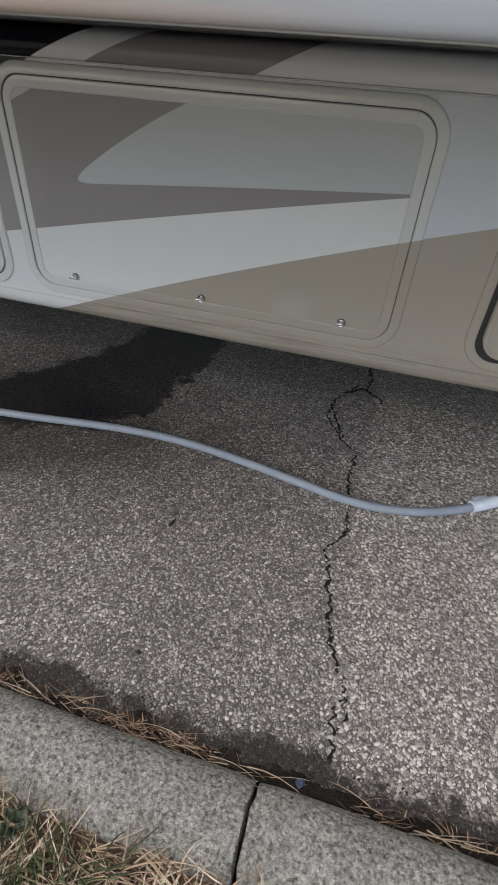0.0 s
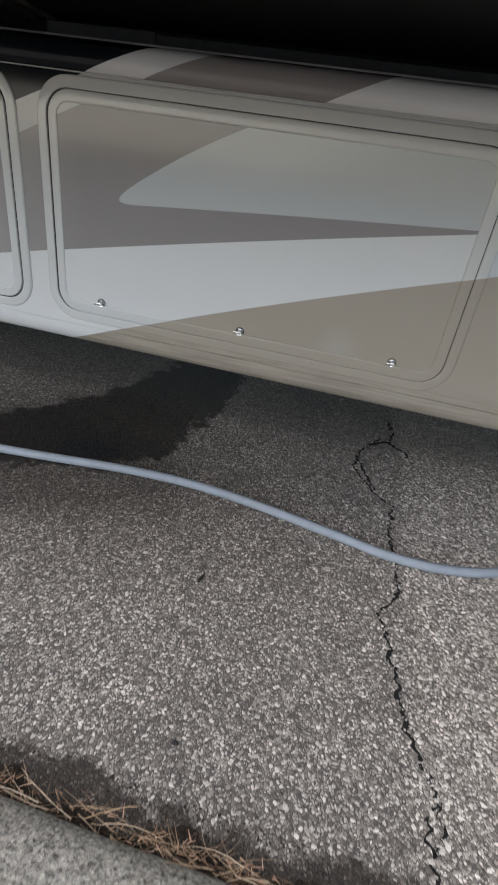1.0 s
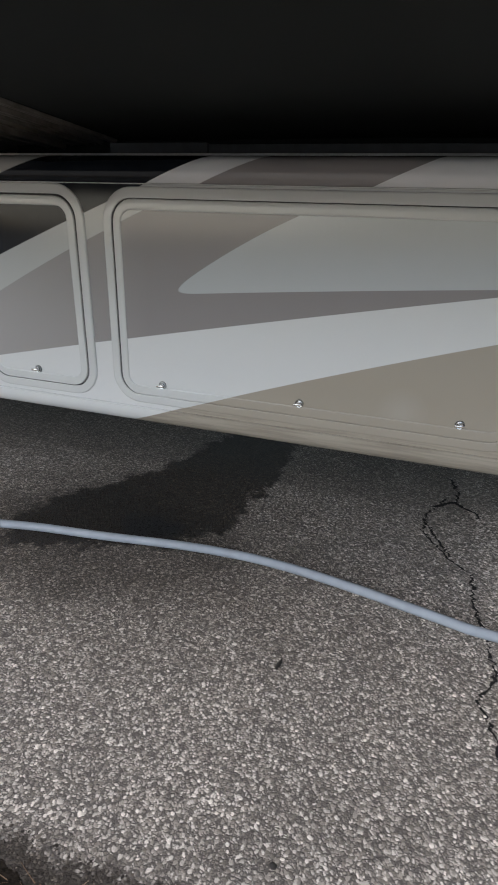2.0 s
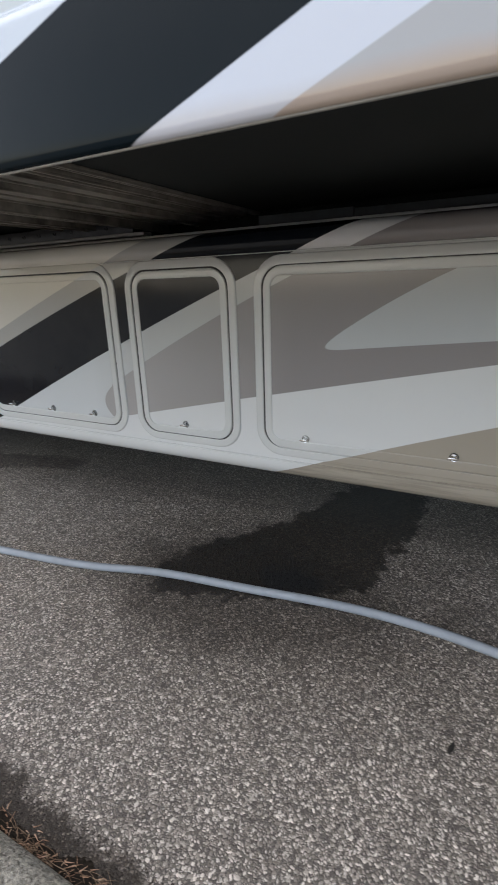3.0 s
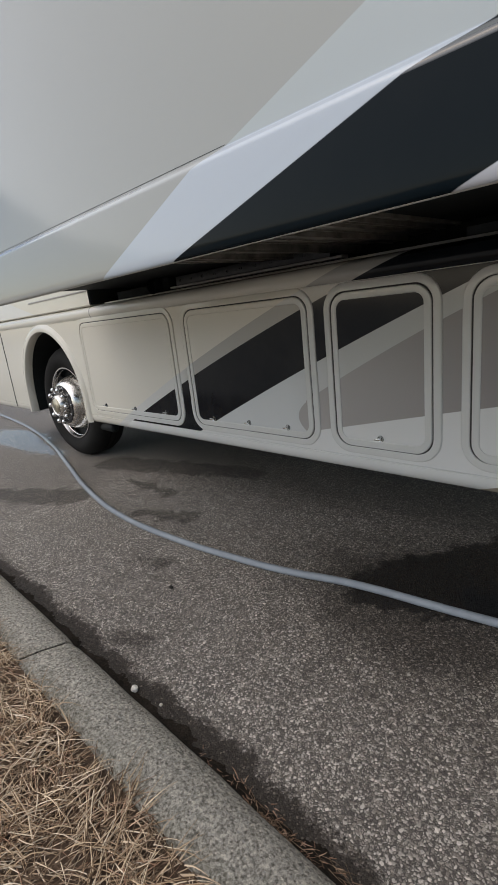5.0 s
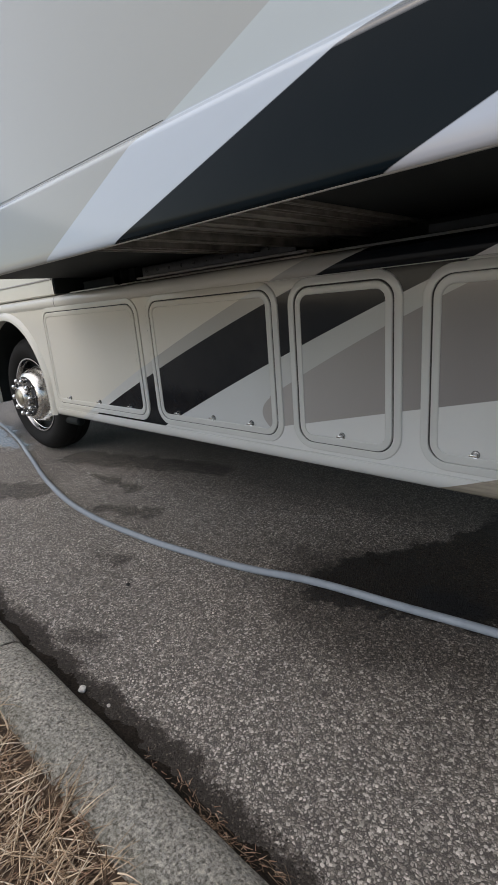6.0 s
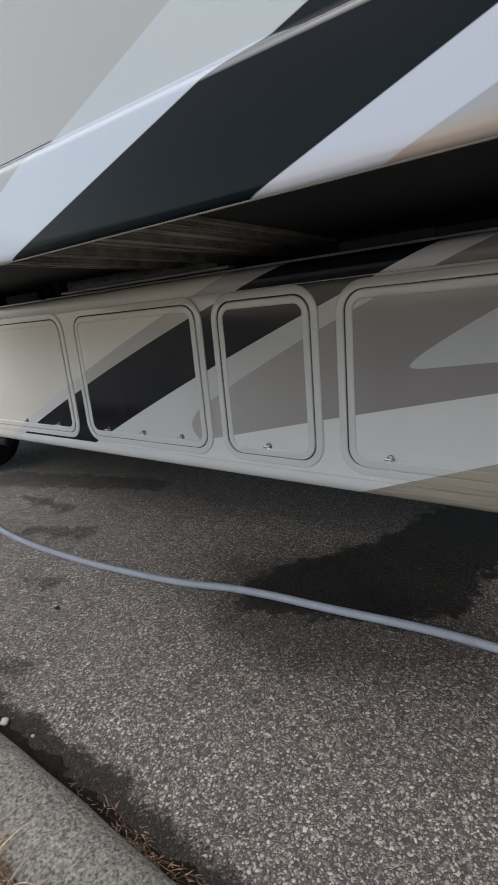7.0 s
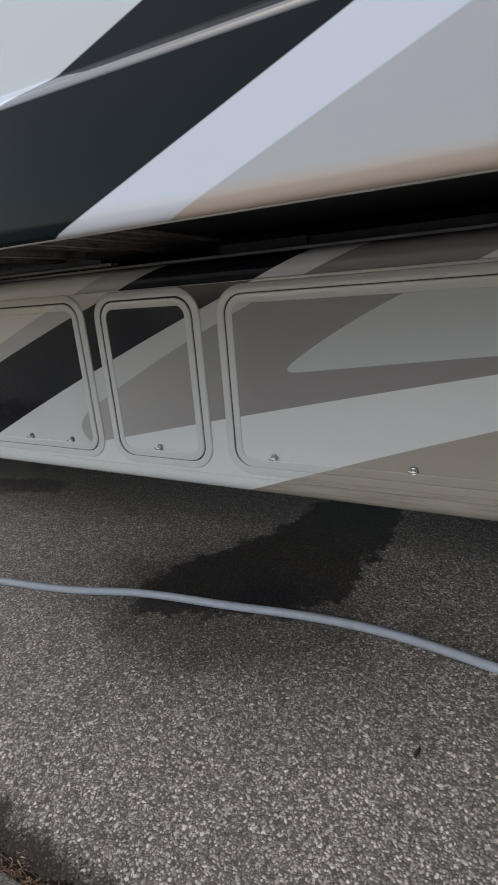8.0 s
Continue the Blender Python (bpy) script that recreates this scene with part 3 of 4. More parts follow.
def cargo_door(x0, x1, z0, z1, latches, label, gap_in=0.031, panel_in=0.060, r=0.100, slot=0.0072, proud=0.0, foot=0.3, side=0.65, head=0.6):
    """A flush bay door: fixed surround, black seal, raised door edge, flat panel."""
    bm = bmesh.new()
    edge = panel_in + 0.004
    outer = round_rect(x0 + gap_in + slot, x1 - gap_in - slot * side, z0 + gap_in + slot * foot, z1 - gap_in - slot * head, r - gap_in, 0)
    inner = round_rect(x0 + edge, x1 - edge, z0 + edge, z1 - edge, max(0.03, r - edge), 0)
    inside = [(p[0], -0.005 - proud, p[2]) for p in inner]
    loft(bm, [[(p[0], -0.003 - proud, p[2]) for p in outer], inside], True)
    bm.faces.new([bm.verts.new(p) for p in inside])
    bmesh.ops.remove_doubles(bm, verts=bm.verts, dist=0.0002)
    bm.faces.ensure_lookup_table()
    door = part("cargo_door", bm, M_LOWER, motorhome, label, smooth=False)
    bm = bmesh.new()
    ring(bm, outer, inner, [(0.0, -0.002), (0.03, -0.0062 - proud * 0.6), (0.10, -0.0078 - proud * 0.9), (0.3, -0.0080 - proud), (0.5, -0.0082 - proud), (0.88, -0.0078 - proud), (0.97, -0.0066 - proud), (1.0, -0.004 - proud)])
    part("door_edge", bm, M_MOULD, door, sharp=16)
    bm = bmesh.new()
    ring(bm, round_rect(x0, x1, z0, z1, r, 0), round_rect(x0 + gap_in, x1 - gap_in, z0 + gap_in, z1 - gap_in, r - gap_in, 0), [(0.0, 0.001), (0.05, -0.0035), (0.15, -0.0055), (0.5, -0.0066), (0.9, -0.0066), (0.98, -0.0055), (1.0, -0.001)])
    part("surround", bm, M_MOULD, door, sharp=16)
    bm = bmesh.new()
    ring(bm, round_rect(x0 + gap_in - 0.002, x1 - gap_in + 0.002, z0 + gap_in - 0.002, z1 - gap_in + 0.002, r - gap_in, 0), round_rect(x0 + gap_in + slot + 0.003, x1 - gap_in - slot * side - 0.003, z0 + gap_in + slot * foot + 0.003, z1 - gap_in - slot * head - 0.003, r - gap_in, 0), [(0.0, -0.0022), (1.0, -0.0022)])
    part("seal", bm, M_RUBBER, door)
    for lx in latches:
        ob = mesh_part("latch_gasket", LATCH_RING, M_RUBBER, door)
        ob.location = (lx, -0.0055, 0.542)
        ob = mesh_part("latch", LATCH, M_CHROME, door, "small round polished latch")
        ob.location = (lx, -0.0055, 0.542)
    return door


cargo_door(-3.82, -2.665, 0.466, 1.156, (-3.590, -3.203, -2.856), "closed cream bay door with a black and silver corner")
cargo_door(-2.595, -1.692, 0.466, 1.154, (-2.409, -2.138, -1.882), "closed bay door with a broad black diagonal band")
cargo_door(-1.641, -1.155, 0.466, 1.148, (-1.401,), "narrow closed bay door, black above taupe")
cargo_door(-1.090, 0.228, 0.468, 1.142, (-0.901, -0.427, 0.049), "wide closed bay door with taupe wedge and tan corner", slot=0.0055, foot=0.05, side=0.25, head=0.3)
cargo_door(0.425, 1.60, 0.468, 1.142, (), "closed pale bay door with a heavy black seal", gap_in=0.030, slot=0.016, proud=0.014, foot=1.0, side=1.0, head=1.0)

# recess above the belt, below the slide-out
bm = bmesh.new()
box(bm, -3.57, 1.0, 0.40, 0.44, 1.16, 1.6)
box(bm, -3.57, 1.0, 0.12, 0.42, 1.16, 1.222)
part("slide_recess", bm, M_DARK, motorhome)
bm = bmesh.new()
holes = 11
box(bm, -2.78, -1.70, 0.150, 0.158, 1.266, 1.314, 0.001)
for i in range(holes):
    x = -2.74 + 1.0 * i / (holes - 1)
    lathe(bm, [(0.0085, 0.0), (0.0085, -0.003), (0.0055, -0.003), (0.005, 0.004), (0.0, 0.004)], 10, (x, 0.150, 1.290))
part("perforated_rail", bm, M_STEEL, motorhome, "dull perforated steel rail")
bm = bmesh.new()
box(bm, -2.80, -1.62, 0.118, 0.165, 1.250, 1.262, 0.002)
part("rail_flange", bm, M_TRIM, motorhome, "pale aluminium flange under the rail")
bm = bmesh.new()
extrude_x(bm, [(0.002, 1.148), (-0.0075, 1.1545), (-0.0125, 1.1658), (-0.0143, 1.180), (-0.0133, 1.1946), (-0.0082, 1.2082), (0.0036, 1.2184), (0.03, 1.2269), (0.07, 1.2317)], -3.577, -3.572, 1)
part("belt_seam", bm, M_LEDGE, motorhome, "fine dark joint across the belt")
bm = bmesh.new()
box(bm, -4.6, -3.575, -0.006, 0.002, 1.322, 1.334, 0.003)
part("wall_trim", bm, M_TRIM, motorhome, "pale trim strip on the upper wall")
bm = bmesh.new()
box(bm, -3.05, -2.86, 0.15, 0.30, 1.222, 1.34, 0.02)
lathe(bm, [(0.045, -0.06), (0.05, -0.05), (0.05, 0.05), (0.0, 0.05)], 16, (-2.96, 0.16, 1.285))
box(bm, -3.5, -3.0, 0.18, 0.24, 1.25, 1.30, 0.006)
part("slide_motor", bm, M_DARK, motorhome, "black slide motor housing")
bm = bmesh.new()
box(bm, -1.14, -0.806, 0.150, 0.190, 1.222, 1.277, 0.002)
part("recess_bracket", bm, M_LEDGE, motorhome)
bm = bmesh.new()
box(bm, -0.804, 1.0, 0.156, 0.190, 1.222, 1.273, 0.003)
part("recess_ledge", bm, M_LEDGE, motorhome, "dusty grey ledge behind the belt")

# slide-out room
# Right end is unseen; set short to let light reach the right-hand doors.
SX0, SX1 = -3.52, 0.95
slide = new("slide_out")
slide.parent = motorhome
tagged(slide, "extended slide-out room with black and silver bands")
FOOT = [(-1.030, 1.212), (-1.032, 1.1915), (-1.0345, 1.1885), (-1.0380, 1.1877), (-1.0415, 1.1890), (-1.0440, 1.1922), (-1.0452, 1.1975), (-1.0457, 1.208), (-1.046, 1.250)]


def shoulder(y0, z0, lean, r_out, r_in, depth):
    """A rounded edge that leans back and runs out into the wall in a hollow."""
    a = radians(lean)
    pts = [(y0 + r_out * (1 - math.cos(a * i / 7)), z0 + r_out * math.sin(a * i / 7)) for i in range(8)]
    run = depth - (r_out + r_in) * (1 - math.cos(a))
    y1, z1 = pts[-1][0] + run, pts[-1][1] + run / math.tan(a)
    for i in range(9):
        b = a * (1 - i / 8)
        pts.append((y1 + r_in * (math.cos(b) - math.cos(a)), z1 + r_in * (math.sin(a) - math.sin(b))))
    return pts


bm = bmesh.new()
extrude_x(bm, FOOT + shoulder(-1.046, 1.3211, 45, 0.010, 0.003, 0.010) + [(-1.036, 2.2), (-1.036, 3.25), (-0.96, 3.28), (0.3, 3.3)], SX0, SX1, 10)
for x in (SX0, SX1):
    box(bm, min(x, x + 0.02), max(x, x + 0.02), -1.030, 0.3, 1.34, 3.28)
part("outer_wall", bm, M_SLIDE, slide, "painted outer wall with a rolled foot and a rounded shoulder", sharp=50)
bm = bmesh.new()
extrude_x(bm, [(-1.035, 1.3368), (-1.0364, 1.3370), (-1.0366, 1.3375), (-1.0364, 1.3380), (-1.035, 1.3383)], SX0, -1.046, 4)
part("wall_seal", bm, M_LEDGE, slide, "thin dark seal above the shoulder")
bm = bmesh.new()
box(bm, SX0 + 0.03, SX1 - 0.03, -1.005, 0.40, 1.325, 1.342)
part("underside", bm, M_DARK, slide, "black sealed floor underside")
bm = bmesh.new()
box(bm, SX0, SX1, -1.0295, -1.020, 1.196, 1.30)
part("flange_backing", bm, M_DARK, slide)
bm = bmesh.new()
box(bm, SX0 + 0.03, SX1 - 0.03, -1.0215, -1.006, 1.302, 1.323)
part("floor_edge", bm, M_DARK, slide)
bm = bmesh.new()
extrude_x(bm, [(-1.0310, 1.1925), (-1.0332, 1.1882), (-1.0362, 1.1868), (-1.0392, 1.1870), (-1.0405, 1.1882)], SX0, SX1)
part("drip_edge", bm, M_TRIM, slide, "thin pale metal drip edge")
for x, w, h in ((-1.40, 0.07, 0.016), (-1.50, 0.07, 0.028), (-1.61, 0.10, 0.016), (-1.70, 0.025, 0.040), (-1.80, 0.12, 0.018), (-1.92, 0.05, 0.034), (-2.03, 0.12, 0.022), (-1.32, 0.03, 0.012), (-1.255, 0.018, 0.008)):
    bm = bmesh.new()
    box(bm, x - w / 2, x + w / 2, -0.94, 0.38, 1.325 - h, 1.326, 0.003)
    for side in (-1, 1):
        lip = x + side * (w / 2 - 0.003)
        box(bm, lip - 0.003, lip + 0.003, -0.945, 0.37, 1.320 - h, 1.326 - h, 0.001)
    part("floor_rail", bm, M_RAIL, slide, "dusty aluminium floor rail")


# ---- wheels ----
def wheel(x, y, facing):
    hub = new("wheel")
    hub.parent = motorhome
    hub.location = (x, y, 0.480)
    hub.rotation_euler = (0, 0, radians(2) if facing < 0 else math.pi)
    bm = bmesh.new()
    lathe(bm, [(0.300, 0.03), (0.306, 0.012), (0.335, -0.012), (0.375, -0.026), (0.415, -0.022), (0.448, 0.004), (0.468, 0.032), (0.477, 0.06), (0.478, 0.10), (0.469, 0.102), (0.469, 0.108), (0.479, 0.11), (0.480, 0.15), (0.471, 0.152), (0.471, 0.158), (0.479, 0.16), (0.476, 0.20), (0.46, 0.235), (0.42, 0.25), (0.30, 0.24)], 72, (0, 0, 0))
    part("tyre", bm, M_TYRE, hub, "black truck tyre")
    bm = bmesh.new()
    lathe(bm, [(0.292, 0.235), (0.283, 0.12), (0.288, 0.03), (0.305, 0.014), (0.312, 0.004), (0.309, -0.004), (0.299, -0.004), (0.292, 0.010), (0.287, 0.090)], 64, (0, 0, 0))
    part("rim", bm, M_CHROME, hub, "bright polished rim flange")
    bm = bmesh.new()
    lathe(bm, [(0.288, 0.088), (0.262, 0.098), (0.236, 0.094)], 48, (0, 0, 0))
    part("rim_well", bm, M_DARK, hub)
    bm = bmesh.new()
    lathe(bm, [(0.238, 0.096), (0.234, 0.055), (0.224, 0.020), (0.213, -0.010), (0.200, -0.036), (0.184, -0.057), (0.168, -0.064), (0.10, -0.066), (0.0, -0.065)], 64, (0, 0, 0))
    part("wheel_disc", bm, M_RIM, hub, "pale dished steel wheel disc")
    bm = bmesh.new()
    lathe(bm, [(0.108, -0.062), (0.105, -0.08), (0.096, -0.105), (0.085, -0.125), (0.078, -0.13), (0.07, -0.124), (0.05, -0.128), (0.0, -0.132)], 40, (0, 0, 0))
    part("hub_cap", bm, M_RIM, hub, "pale domed hub cap")
    # Added ring: darkens the gaps between nuts, where the plate itself is chrome.
    bm = bmesh.new()
    lathe(bm, [(0.166, -0.0640), (0.165, -0.0690), (0.112, -0.0690), (0.108, -0.0650)], 48, (0, 0, 0))
    part("nut_ring", bm, M_STEEL, hub, "dark steel ring added under the nuts")
    bm = bmesh.new()
    lathe(bm, [(0.058, -0.124), (0.056, -0.133), (0.050, -0.137), (0.0, -0.138)], 28, (0, 0, 0))
    part("hub_badge", bm, M_BRASS, hub, "dull gilt round hub badge")
    for i in range(4):
        a = math.pi / 4 + math.pi * i / 2
        bm = bmesh.new()
        lathe(bm, [(0.030, 0.070), (0.031, 0.050), (0.026, 0.046), (0.024, 0.060), (0.0, 0.064)], 14, (0.262 * math.cos(a), 0, 0.262 * math.sin(a)))
        part("vent_hole", bm, M_RUBBER, hub)
    for i in range(10):
        a = 2 * math.pi * i / 10
        bm = bmesh.new()
        lathe(bm, [(0.019, -0.060), (0.019, -0.072), (0.016, -0.074), (0.0165, -0.090), (0.0215, -0.096), (0.0225, -0.108), (0.019, -0.119), (0.011, -0.126), (0.0, -0.128)], 14, (0.140 * math.cos(a), 0, 0.140 * math.sin(a)))
        part("lug_nut", bm, M_CHROME, hub)
    return hub


wheel(-4.455, 0.112, -1)
wheel(-4.47, 2.36, 1)
bm = bmesh.new()
lathe(bm, [(0.07, -0.9), (0.07, 0.9)], 16, (-4.47, 1.25, 0.47), (True, True))
part("front_axle", bm, M_DARK, motorhome)
bm = bmesh.new()
rod = [[(x, 0.17 + r * math.cos(2 * math.pi * i / 14), 0.30 + r * math.sin(2 * math.pi * i / 14)) for i in range(14)] for x, r in ((-4.2, 0.02), (-4.19, 0.032), (-3.86, 0.034), (-3.845, 0.02))]
loft(bm, rod, True, (True, True))
part("tie_rod", bm, M_DARK, motorhome)


# ---- hose on the road ----
def sweep(points, radius, steps=12, resolution=10):
    curve = bpy.data.curves.new("line", "CURVE")
    curve.dimensions, curve.bevel_depth, curve.bevel_resolution, curve.resolution_u = "3D", radius, steps // 4, resolution
    curve.use_fill_caps = True
    spline = curve.splines.new("BEZIER")
    spline.bezier_points.add(len(points) - 1)
    for bp, p in zip(spline.bezier_points, points):
        bp.co = p
        bp.handle_left_type = bp.handle_right_type = "AUTO"
    holder = bpy.data.objects.new("line", curve)
    me = bpy.data.meshes.new_from_object(holder)
    bpy.data.objects.remove(holder)
    return me


R_HOSE = 0.0157
LINE = [(-9.5, 0.66), (-7.25, 0.473), (-6.09, 0.323), (-5.06, 0.114), (-4.29, -0.095), (-3.45, -0.320), (-2.85, -0.417), (-2.31, -0.414), (-1.95, -0.374), (-1.68, -0.326), (-1.41, -0.250), (-1.06, -0.198), (-0.64, -0.142), (-0.43, -0.142), (-0.18, -0.174), (0.02, -0.212), (0.22, -0.245), (0.42, -0.222), (0.57, -0.158), (0.67, -0.095), (0.763, -0.022), (0.866, 0.107), (1.0, 0.36), (1.25, 0.8)]
hose = tagged(new("hose"), "pale blue-grey vinyl hose lying on the asphalt", "hose")
mesh_part("tube", sweep([(x, y, R_HOSE + 0.001) for x, y in LINE], R_HOSE), M_HOSE, hose)
mesh_part("sleeve", sweep([(0.615, -0.131, R_HOSE + 0.003), (0.66, -0.102, R_HOSE + 0.003), (0.705, -0.069, R_HOSE + 0.003)], 0.0215), M_TAG, hose, "white wrapped tape sleeve")

bm = bmesh.new()
box(bm, -0.034, 0.034, -0.001, 0.026, 0.0, 0.0014, 0.0004)
flap = part("tape_flap", bm, M_TAG, hose, "loose end of white tape")
flap.location, flap.rotation_euler = (0.655, -0.098, 0.034), (radians(-14), radians(4), radians(36))

# ---- crack in the asphalt ----
CRACK = [(0.158, 0.575), (0.070, 0.404), (0.050, 0.271), (0.143, 0.098), (0.202, 0.054), (0.192, -0.098), (0.203, -0.195), (0.215, -0.367), (0.160, -0.470), (0.185, -0.588), (0.206, -0.702), (0.221, -0.785), (0.275, -0.881), (0.246, -0.955), (0.262, -1.060)]


def crack(points, width, seed, name_mesh):
    r = random.Random(seed)
    line = []
    for (x0, y0), (x1, y1) in zip(points, points[1:]):
        n = max(2, int(math.hypot(x1 - x0, y1 - y0) / 0.011))
        for i in range(n):
            f = i / n
            line.append((x0 + (x1 - x0) * f + r.uniform(-0.008, 0.008), y0 + (y1 - y0) * f + r.uniform(-0.003, 0.003)))
    verts, faces = [], []
    for x, y in line:
        w = width * r.uniform(0.35, 1.5)
        verts += [(x - w, y, 0.0006), (x + w * r.uniform(0.6, 1.2), y, 0.0006)]
    for i in range(len(line) - 1):
        faces.append((2 * i, 2 * i + 1, 2 * i + 3, 2 * i + 2))
    me = bpy.data.meshes.new(name_mesh)
    me.from_pydata(verts, [], faces)
    return me


fissure = tagged(new("road_crack"), "jagged dark crack running across the asphalt", "crack", kind="structure")
mesh_part("main_crack", crack(CRACK, 0.0047, 1, "main_crack"), M_CRACK, fissure, smooth=False)
mesh_part("side_crack", crack([(0.10, 0.48), (0.19, 0.56), (0.28, 0.47), (0.24, 0.42)], 0.010, 2, "side_crack"), M_CRACK, fissure, smooth=False)
mesh_part("side_crack", crack([(0.060, 0.37), (0.085, 0.27), (0.143, 0.12)], 0.005, 3, "side_crack"), M_CRACK, fissure, smooth=False)
mesh_part("side_crack", crack([(0.272, -0.885), (0.275, -0.945), (0.262, -1.0)], 0.003, 5, "side_crack"), M_CRACK, fissure, smooth=False)

mesh_part("side_crack", crack([(0.20, 0.53), (0.215, 0.66), (0.19, 0.80)], 0.006, 6, "side_crack"), M_CRACK, fissure, smooth=False)

# ---- loose aggregate standing proud of the asphalt ----
def stones(count, area, size, seed, name_mesh):
    r = np.random.default_rng(seed)
    base = np.array([(1, 0, 0), (0.5, 0.87, 0), (-0.5, 0.87, 0), (-1, 0, 0), (-0.5, -0.87, 0), (0.5, -0.87, 0), (0.55, 0.3, 1), (-0.3, 0.5, 1), (-0.45, -0.4, 1), (0.35, -0.5, 1)])
    tri = [(6, 7, 8, 9), (0, 1, 6), (1, 2, 7, 6), (2, 3, 7), (3, 8, 7), (3, 4, 8), (4, 5, 9, 8), (5, 0, 9), (0, 6, 9)]
    verts, faces = [], []
    x0, x1, y0, y1 = area
    for n in range(count):
        s = size * r.uniform(0.55, 1.35)
        a, sx, sy = r.uniform(0, 6.28), s * r.uniform(0.7, 1.2), s * r.uniform(0.5, 0.9)
        p = base * (1 + 0.25 * r.uniform(-1, 1, (10, 3))) * (sx, sy, s * 0.34)
        c, d = math.cos(a), math.sin(a)
        x, y = r.uniform(x0, x1), r.uniform(y0, y1)
        verts += [(x + u * c - v * d, y + u * d + v * c, w - 0.0008) for u, v, w in p]
        faces += [tuple(i + 10 * n for i in f) for f in tri]
    me = bpy.data.meshes.new(name_mesh)
    me.from_pydata(verts, [], faces)
    return me


tagged(mesh_part("coarse_aggregate", stones(9000, (0.24, 1.25, -1.07, 0.5), 0.0062, 8, "coarse_aggregate"), M_STONE, smooth=False), "coarse pale stones exposed past the crack", "gravel", kind="stuff")
tagged(mesh_part("pale_aggregate", stones(3600, (-3.6, 0.24, -1.05, 0.3), 0.0056, 17, "pale_aggregate"), M_STONE, smooth=False), "scattered larger pale stones in the worn asphalt", "gravel", kind="stuff")
tagged(mesh_part("aggregate", stones(52000, (-3.5, 1.2, -1.10, 0.45), 0.0046, 7, "aggregate"), M_STONE, smooth=False), "pale stone chips bedded in the worn asphalt", "gravel", kind="stuff")
tagged(mesh_part("gutter_grit", stones(9000, (-3.4, 1.2, -1.122, -1.035), 0.0036, 19, "gutter_grit"), M_GUTTER, smooth=False), "dark damp grit washed along the gutter", "grit", kind="stuff")

# ---- dry grass and debris ----
def blades(count, area, z, length, width, seed, name_mesh, lift=0.4, keep=None, limit=None, heading=None):
    r = np.random.default_rng(seed)
    verts, faces = [], []
    x0, x1, y0, y1 = area
    made = 0
    while made < count:
        x, y = r.uniform(x0, x1), r.uniform(y0, y1)
        if keep and not keep(x, y, r):
            continue
        if heading is None:
            a = 5.0 * noise.noise((x * 3.2, y * 3.2, 9.0)) + r.normal(0, 0.75) + (math.pi if r.uniform() < 0.35 else 0.0)
        else:
            a = heading + r.normal(0, 0.4) + (math.pi if r.uniform() < 0.5 else 0.0)
        ln, w = length * r.uniform(0.5, 1.4), width * r.uniform(0.6, 1.3)
        bend, rise, curl = r.uniform(-0.7, 0.7), r.uniform(0.0, lift) * ln, r.uniform(-0.5, 0.9)
        h = z + r.uniform(0.0, 0.02)
        if limit is not None and y + math.sin(a + bend * 0.6) * ln > limit + 0.055 * noise.noise((x * 3.5, 0.0, 2.0)):
            continue
        n0 = len(verts)
        px, py = x, y
        for i in range(5):
            f = i / 4
            aa = a + bend * f
            px, py = px + math.cos(aa) * ln / 4, py + math.sin(aa) * ln / 4
            ww = w * (1 - 0.75 * f)
            pz = h + rise * math.sin(math.pi * f * (0.55 + 0.45 * curl)) + 0.002
            nx, ny = -math.sin(aa) * ww, math.cos(aa) * ww
            verts += [(px - nx, py - ny, pz), (px, py, pz + ww * 0.8), (px + nx, py + ny, pz)]
        for i in range(4):
            b = n0 + 3 * i
            faces += [(b, b + 1, b + 4, b + 3), (b + 1, b + 2, b + 5, b + 4)]
        made += 1
    me = bpy.data.meshes.new(name_mesh)
    me.from_pydata(verts, [], faces)
    return me


def patchy(x, y, r):
    return noise.noise((x * 6, y * 6, 1.0)) > (-0.10 if x < -0.8 else -0.45) + r.uniform(-0.3, 0.3) + (0.5 if y > -1.32 else 0)


tagged(mesh_part("dry_grass", blades(27000, (-4.4, 1.6, -2.2, -1.305), 0.074, 0.078, 0.0018, 11, "dry_grass", 0.28, patchy, -1.27), M_STRAW), "matted tan dormant grass behind the kerb", "dry grass", kind="stuff")
tagged(mesh_part("rusty_grass", blades(8000, (-4.4, 1.6, -2.2, -1.34), 0.072, 0.066, 0.0017, 12, "rusty_grass", 0.25, patchy, -1.30), M_RUST), "reddish dead grass stems and thatch", "dry grass", kind="stuff")
tagged(mesh_part("thatch", blades(22000, (-3.4, 1.0, -2.0, -1.308), 0.077, 0.032, 0.0016, 21, "thatch", 0.25, None, -1.30), M_MAT), "short brown thatch under the dormant grass", "thatch", kind="stuff")
tagged(mesh_part("green_grass", blades(1500, (-0.62, -0.08, -1.75, -1.335), 0.086, 0.05, 0.0021, 13, "green_grass", 0.5, None, -1.29), M_GREEN), "sparse dark green grass blades among dead straw", "grass", kind="stuff")


def straw_mat(x, y, r):
    return noise.noise((x * 2.3, 0.0, 7.0)) > (0.9 if x < -1.1 else 0.0 if x < -0.55 else -0.12) + r.uniform(-0.2, 0.2)


def litter_spot(x, y, r):
    return noise.noise((x * 2.3, 0.0, 7.0)) > (0.35 if x < -1.3 else 0.05) + r.uniform(-0.15, 0.15)


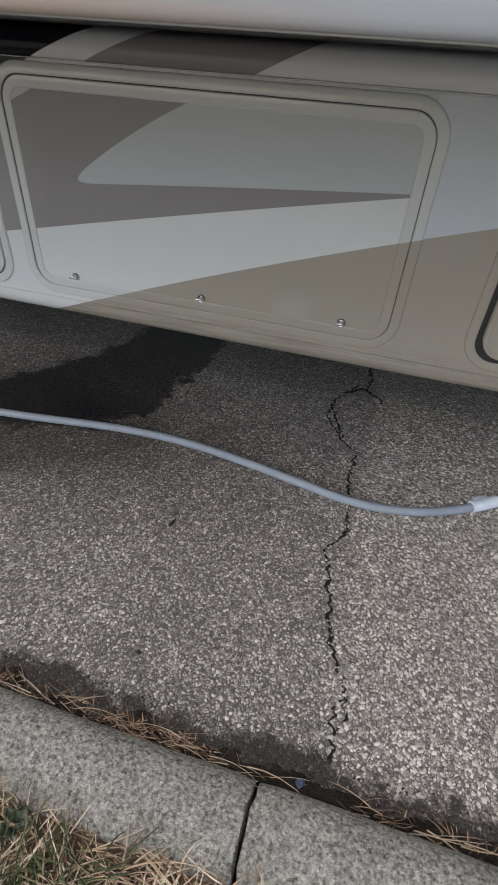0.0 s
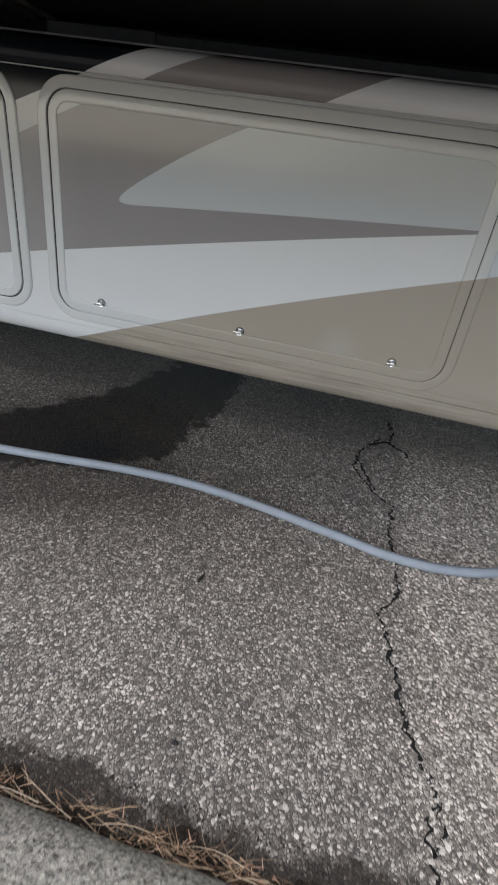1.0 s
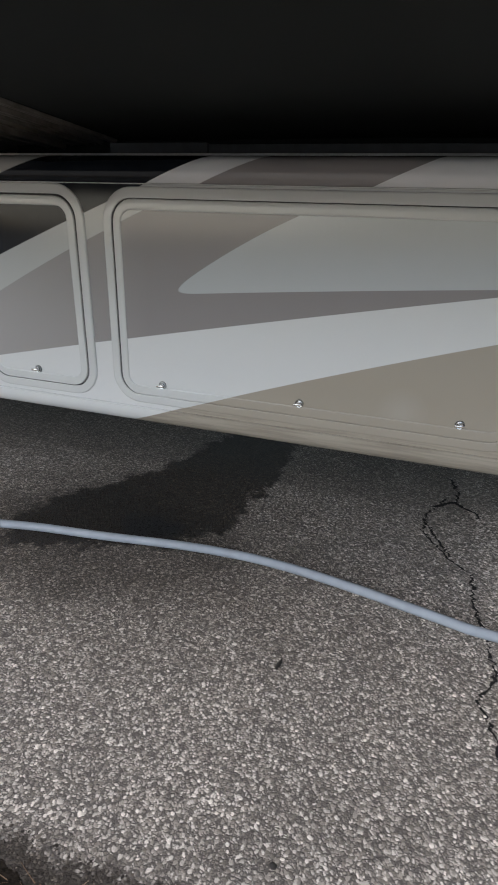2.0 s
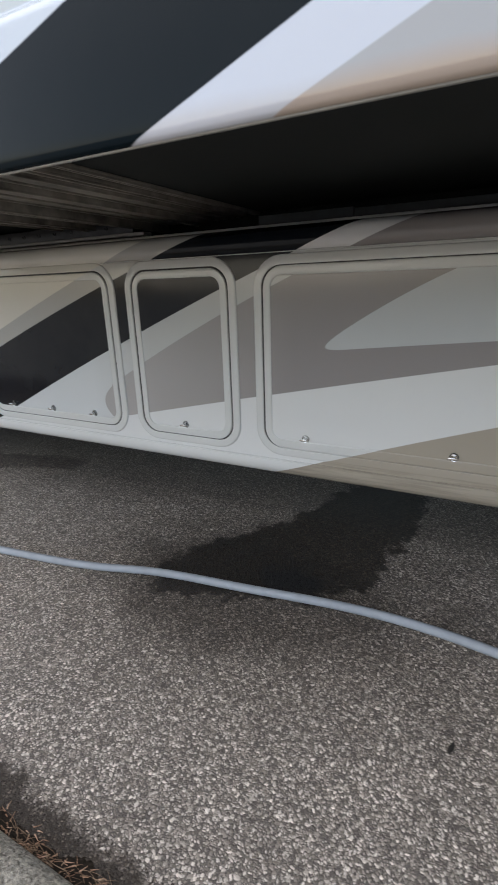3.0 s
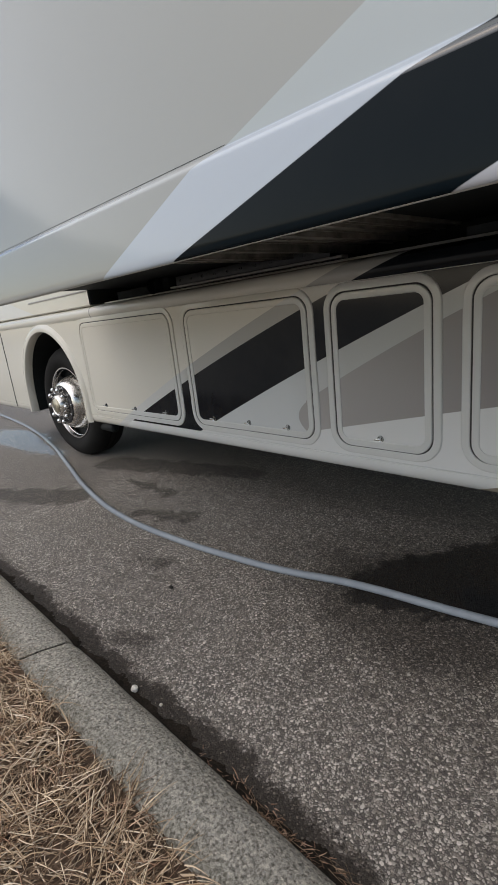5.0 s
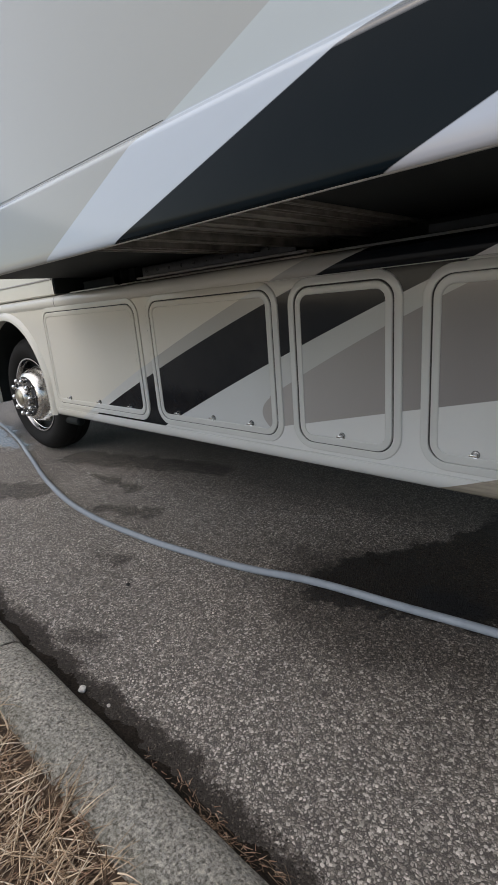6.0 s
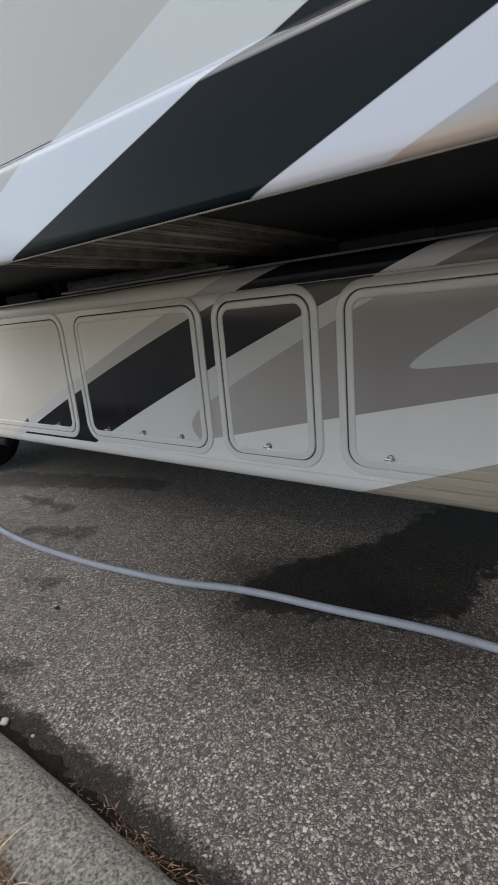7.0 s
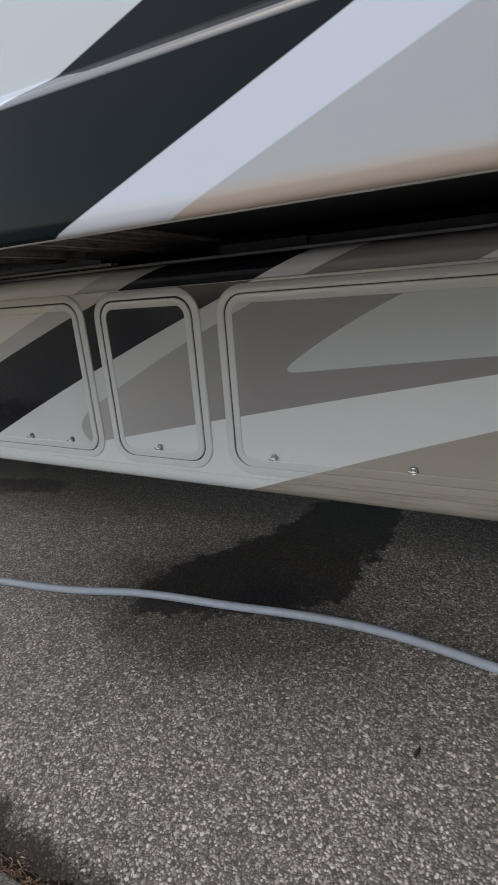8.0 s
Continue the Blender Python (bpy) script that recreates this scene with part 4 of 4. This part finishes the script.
tagged(mesh_part("gutter_straw", blades(480, (-1.2, 0.9, -1.124, -1.104), 0.003, 0.046, 0.0009, 14, "gutter_straw", 0.07, straw_mat, -1.083), M_MAT), "dead straw matted along the kerb foot", "debris", kind="stuff")
tagged(mesh_part("leaf_litter", blades(220, (-2.0, 0.9, -1.128, -1.092), 0.003, 0.016, 0.0014, 15, "leaf_litter", 0.2, litter_spot, -1.07), M_RUST), "brown crumbled leaf litter along the kerb foot", "debris", kind="stuff")

def bundle(x, y, r):
    return abs(x - 0.01) < 0.13 or abs(x - 0.43) < 0.07 or abs(x + 0.33) < 0.08


tagged(mesh_part("straw_bundle", blades(64, (-0.42, 0.5, -1.132, -1.108), 0.008, 0.10, 0.0011, 31, "straw_bundle", 0.16, bundle, -1.085, -0.06), M_STRAW), "long pale straw stems lying along the kerb foot", "straw", kind="stuff")


def weed(x, y, z, count, seed):
    """A low rosette of broad toothed leaves, each folded along its midrib."""
    r = random.Random(seed)
    plant = tagged(new("weed"), "low broad-leaved green weed at the kerb's back edge", "weed")
    plant.location = (x, y, z)
    for n in range(count):
        bm = bmesh.new()
        long, wide = r.uniform(0.015, 0.030), r.uniform(0.005, 0.009)
        rows = []
        for i in range(9):
            f = i / 8
            w = wide * math.sin(math.pi * min(1, 0.06 + 0.94 * f ** 0.8)) * (1.0 if i % 2 else 0.82) + 0.0008
            h = 0.018 * math.sin(2.2 * f) + 0.004
            rows.append([bm.verts.new((0.006 + long * f, o * w, h + abs(o) * w * 0.45)) for o in (-1, 0, 1)])
        for p, q in zip(rows, rows[1:]):
            for j in (0, 1):
                bm.faces.new((p[j], p[j + 1], q[j + 1], q[j]))
        leaf = part("leaf", bm, M_GREENLEAF, plant)
        leaf.rotation_euler = (r.uniform(-0.5, 0.5), r.uniform(-0.6, 0.3), 2 * math.pi * n / count + r.uniform(-0.3, 0.3))


M_GREENLEAF = plain("green_leaf", (0.045, 0.062, 0.032), 0.6, grain=120, spread=0.35, relief=0.2)
weed(-0.275, -1.345, 0.088, 9, 3)
weed(-0.345, -1.365, 0.088, 7, 5)

# a low bank of silt against the kerb
nx, ny = 420, 9
verts = []
for i in range(nx + 1):
    x = -3.4 + 4.9 * i / nx
    for j in range(ny + 1):
        f = j / ny
        y = -1.13 + 0.085 * f
        h = 0.011 * (1 - f) ** 1.5 + 0.007 * noise.noise((x * 9, y * 12, 4.0)) + 0.003 * noise.noise((x * 45, y * 45, 2.0)) - 0.006 * f - 0.002
        verts.append((x, y, h))
faces = [(i * (ny + 1) + j, (i + 1) * (ny + 1) + j, (i + 1) * (ny + 1) + j + 1, i * (ny + 1) + j + 1) for i in range(nx) for j in range(ny)]
silt = bpy.data.meshes.new("gutter_silt")
silt.from_pydata(verts, [], faces)
tagged(mesh_part("gutter_silt", silt, M_SILT), "dark damp silt banked against the kerb", "dirt", kind="stuff")


def pebble(name, label, x, y, size, material, seed):
    bm = bmesh.new()
    bmesh.ops.create_icosphere(bm, subdivisions=2, radius=1)
    for v in bm.verts:
        d = 1 + 0.25 * noise.noise(v.co * 1.3 + Vector((seed, 0, 0)))
        v.co = Vector((v.co.x * size * d, v.co.y * size * 0.8 * d, v.co.z * size * 0.7 * d))
    ob = tagged(part(name, bm, material), label, "stone")
    ob.location = (x, y, size * 0.55)
    return ob


M_PALE = plain("pale_quartz", (0.80, 0.76, 0.68), 0.7, grain=60)
pebble("pebble", "small pale stone lying in the gutter", -1.634, -1.098, 0.014, M_PALE, 1)
pebble("pebble", "tiny white stone chip in the gutter", -1.52, -1.08, 0.006, M_PALE, 2)

M_GRIT = plain("dark_grit", (0.03, 0.027, 0.024), 0.9, grain=80)
M_SCRAP = plain("blue_plastic", (0.05, 0.07, 0.12), 0.5, grain=40)
pebble("stone_chip", "small dark stone chip on the asphalt", -2.009, -0.686, 0.010, M_GRIT, 3)
pebble("stone_chip", "tiny dark stone chip on the asphalt", -0.240, -0.949, 0.007, M_GRIT, 4)
bm = bmesh.new()
bmesh.ops.create_grid(bm, x_segments=5, y_segments=4, size=1)
for v in bm.verts:
    v.co = Vector((v.co.x * 0.011 + 0.004 * v.co.y * v.co.y, v.co.y * 0.0055 * (1.2 - 0.5 * v.co.x), 0.016 + 0.006 * noise.noise(v.co * 1.7) - 0.004 * v.co.x ** 2))
bmesh.ops.solidify(bm, geom=bm.faces[:], thickness=0.0008)
scrap = tagged(part("plastic_scrap", bm, M_SCRAP), "crumpled blue plastic scrap among the gutter straw", "litter")
scrap.location, scrap.rotation_euler = (0.20, -1.105, 0.0), (0.1, 0.2, 0.5)

bm = bmesh.new()
for i in range(9):
    a = i / 8
    w = 0.006 * math.sin(math.pi * (0.08 + 0.84 * a))
    bm.verts.new((-0.332 + 0.008 * (a - 0.5) - w, -0.525 + 0.036 * (a - 0.5), 0.003))
    bm.verts.new((-0.332 + 0.008 * (a - 0.5), -0.525 + 0.036 * (a - 0.5), 0.006 + 0.003 * a))
    bm.verts.new((-0.332 + 0.008 * (a - 0.5) + w, -0.525 + 0.036 * (a - 0.5), 0.003))
bm.verts.ensure_lookup_table()
for i in range(8):
    for j in (0, 1):
        b = 3 * i + j
        bm.faces.new([bm.verts[k] for k in (b, b + 1, b + 4, b + 3)])
tagged(part("dead_leaf", bm, M_LEAF), "small curled dark dead leaf on the asphalt", "leaf")
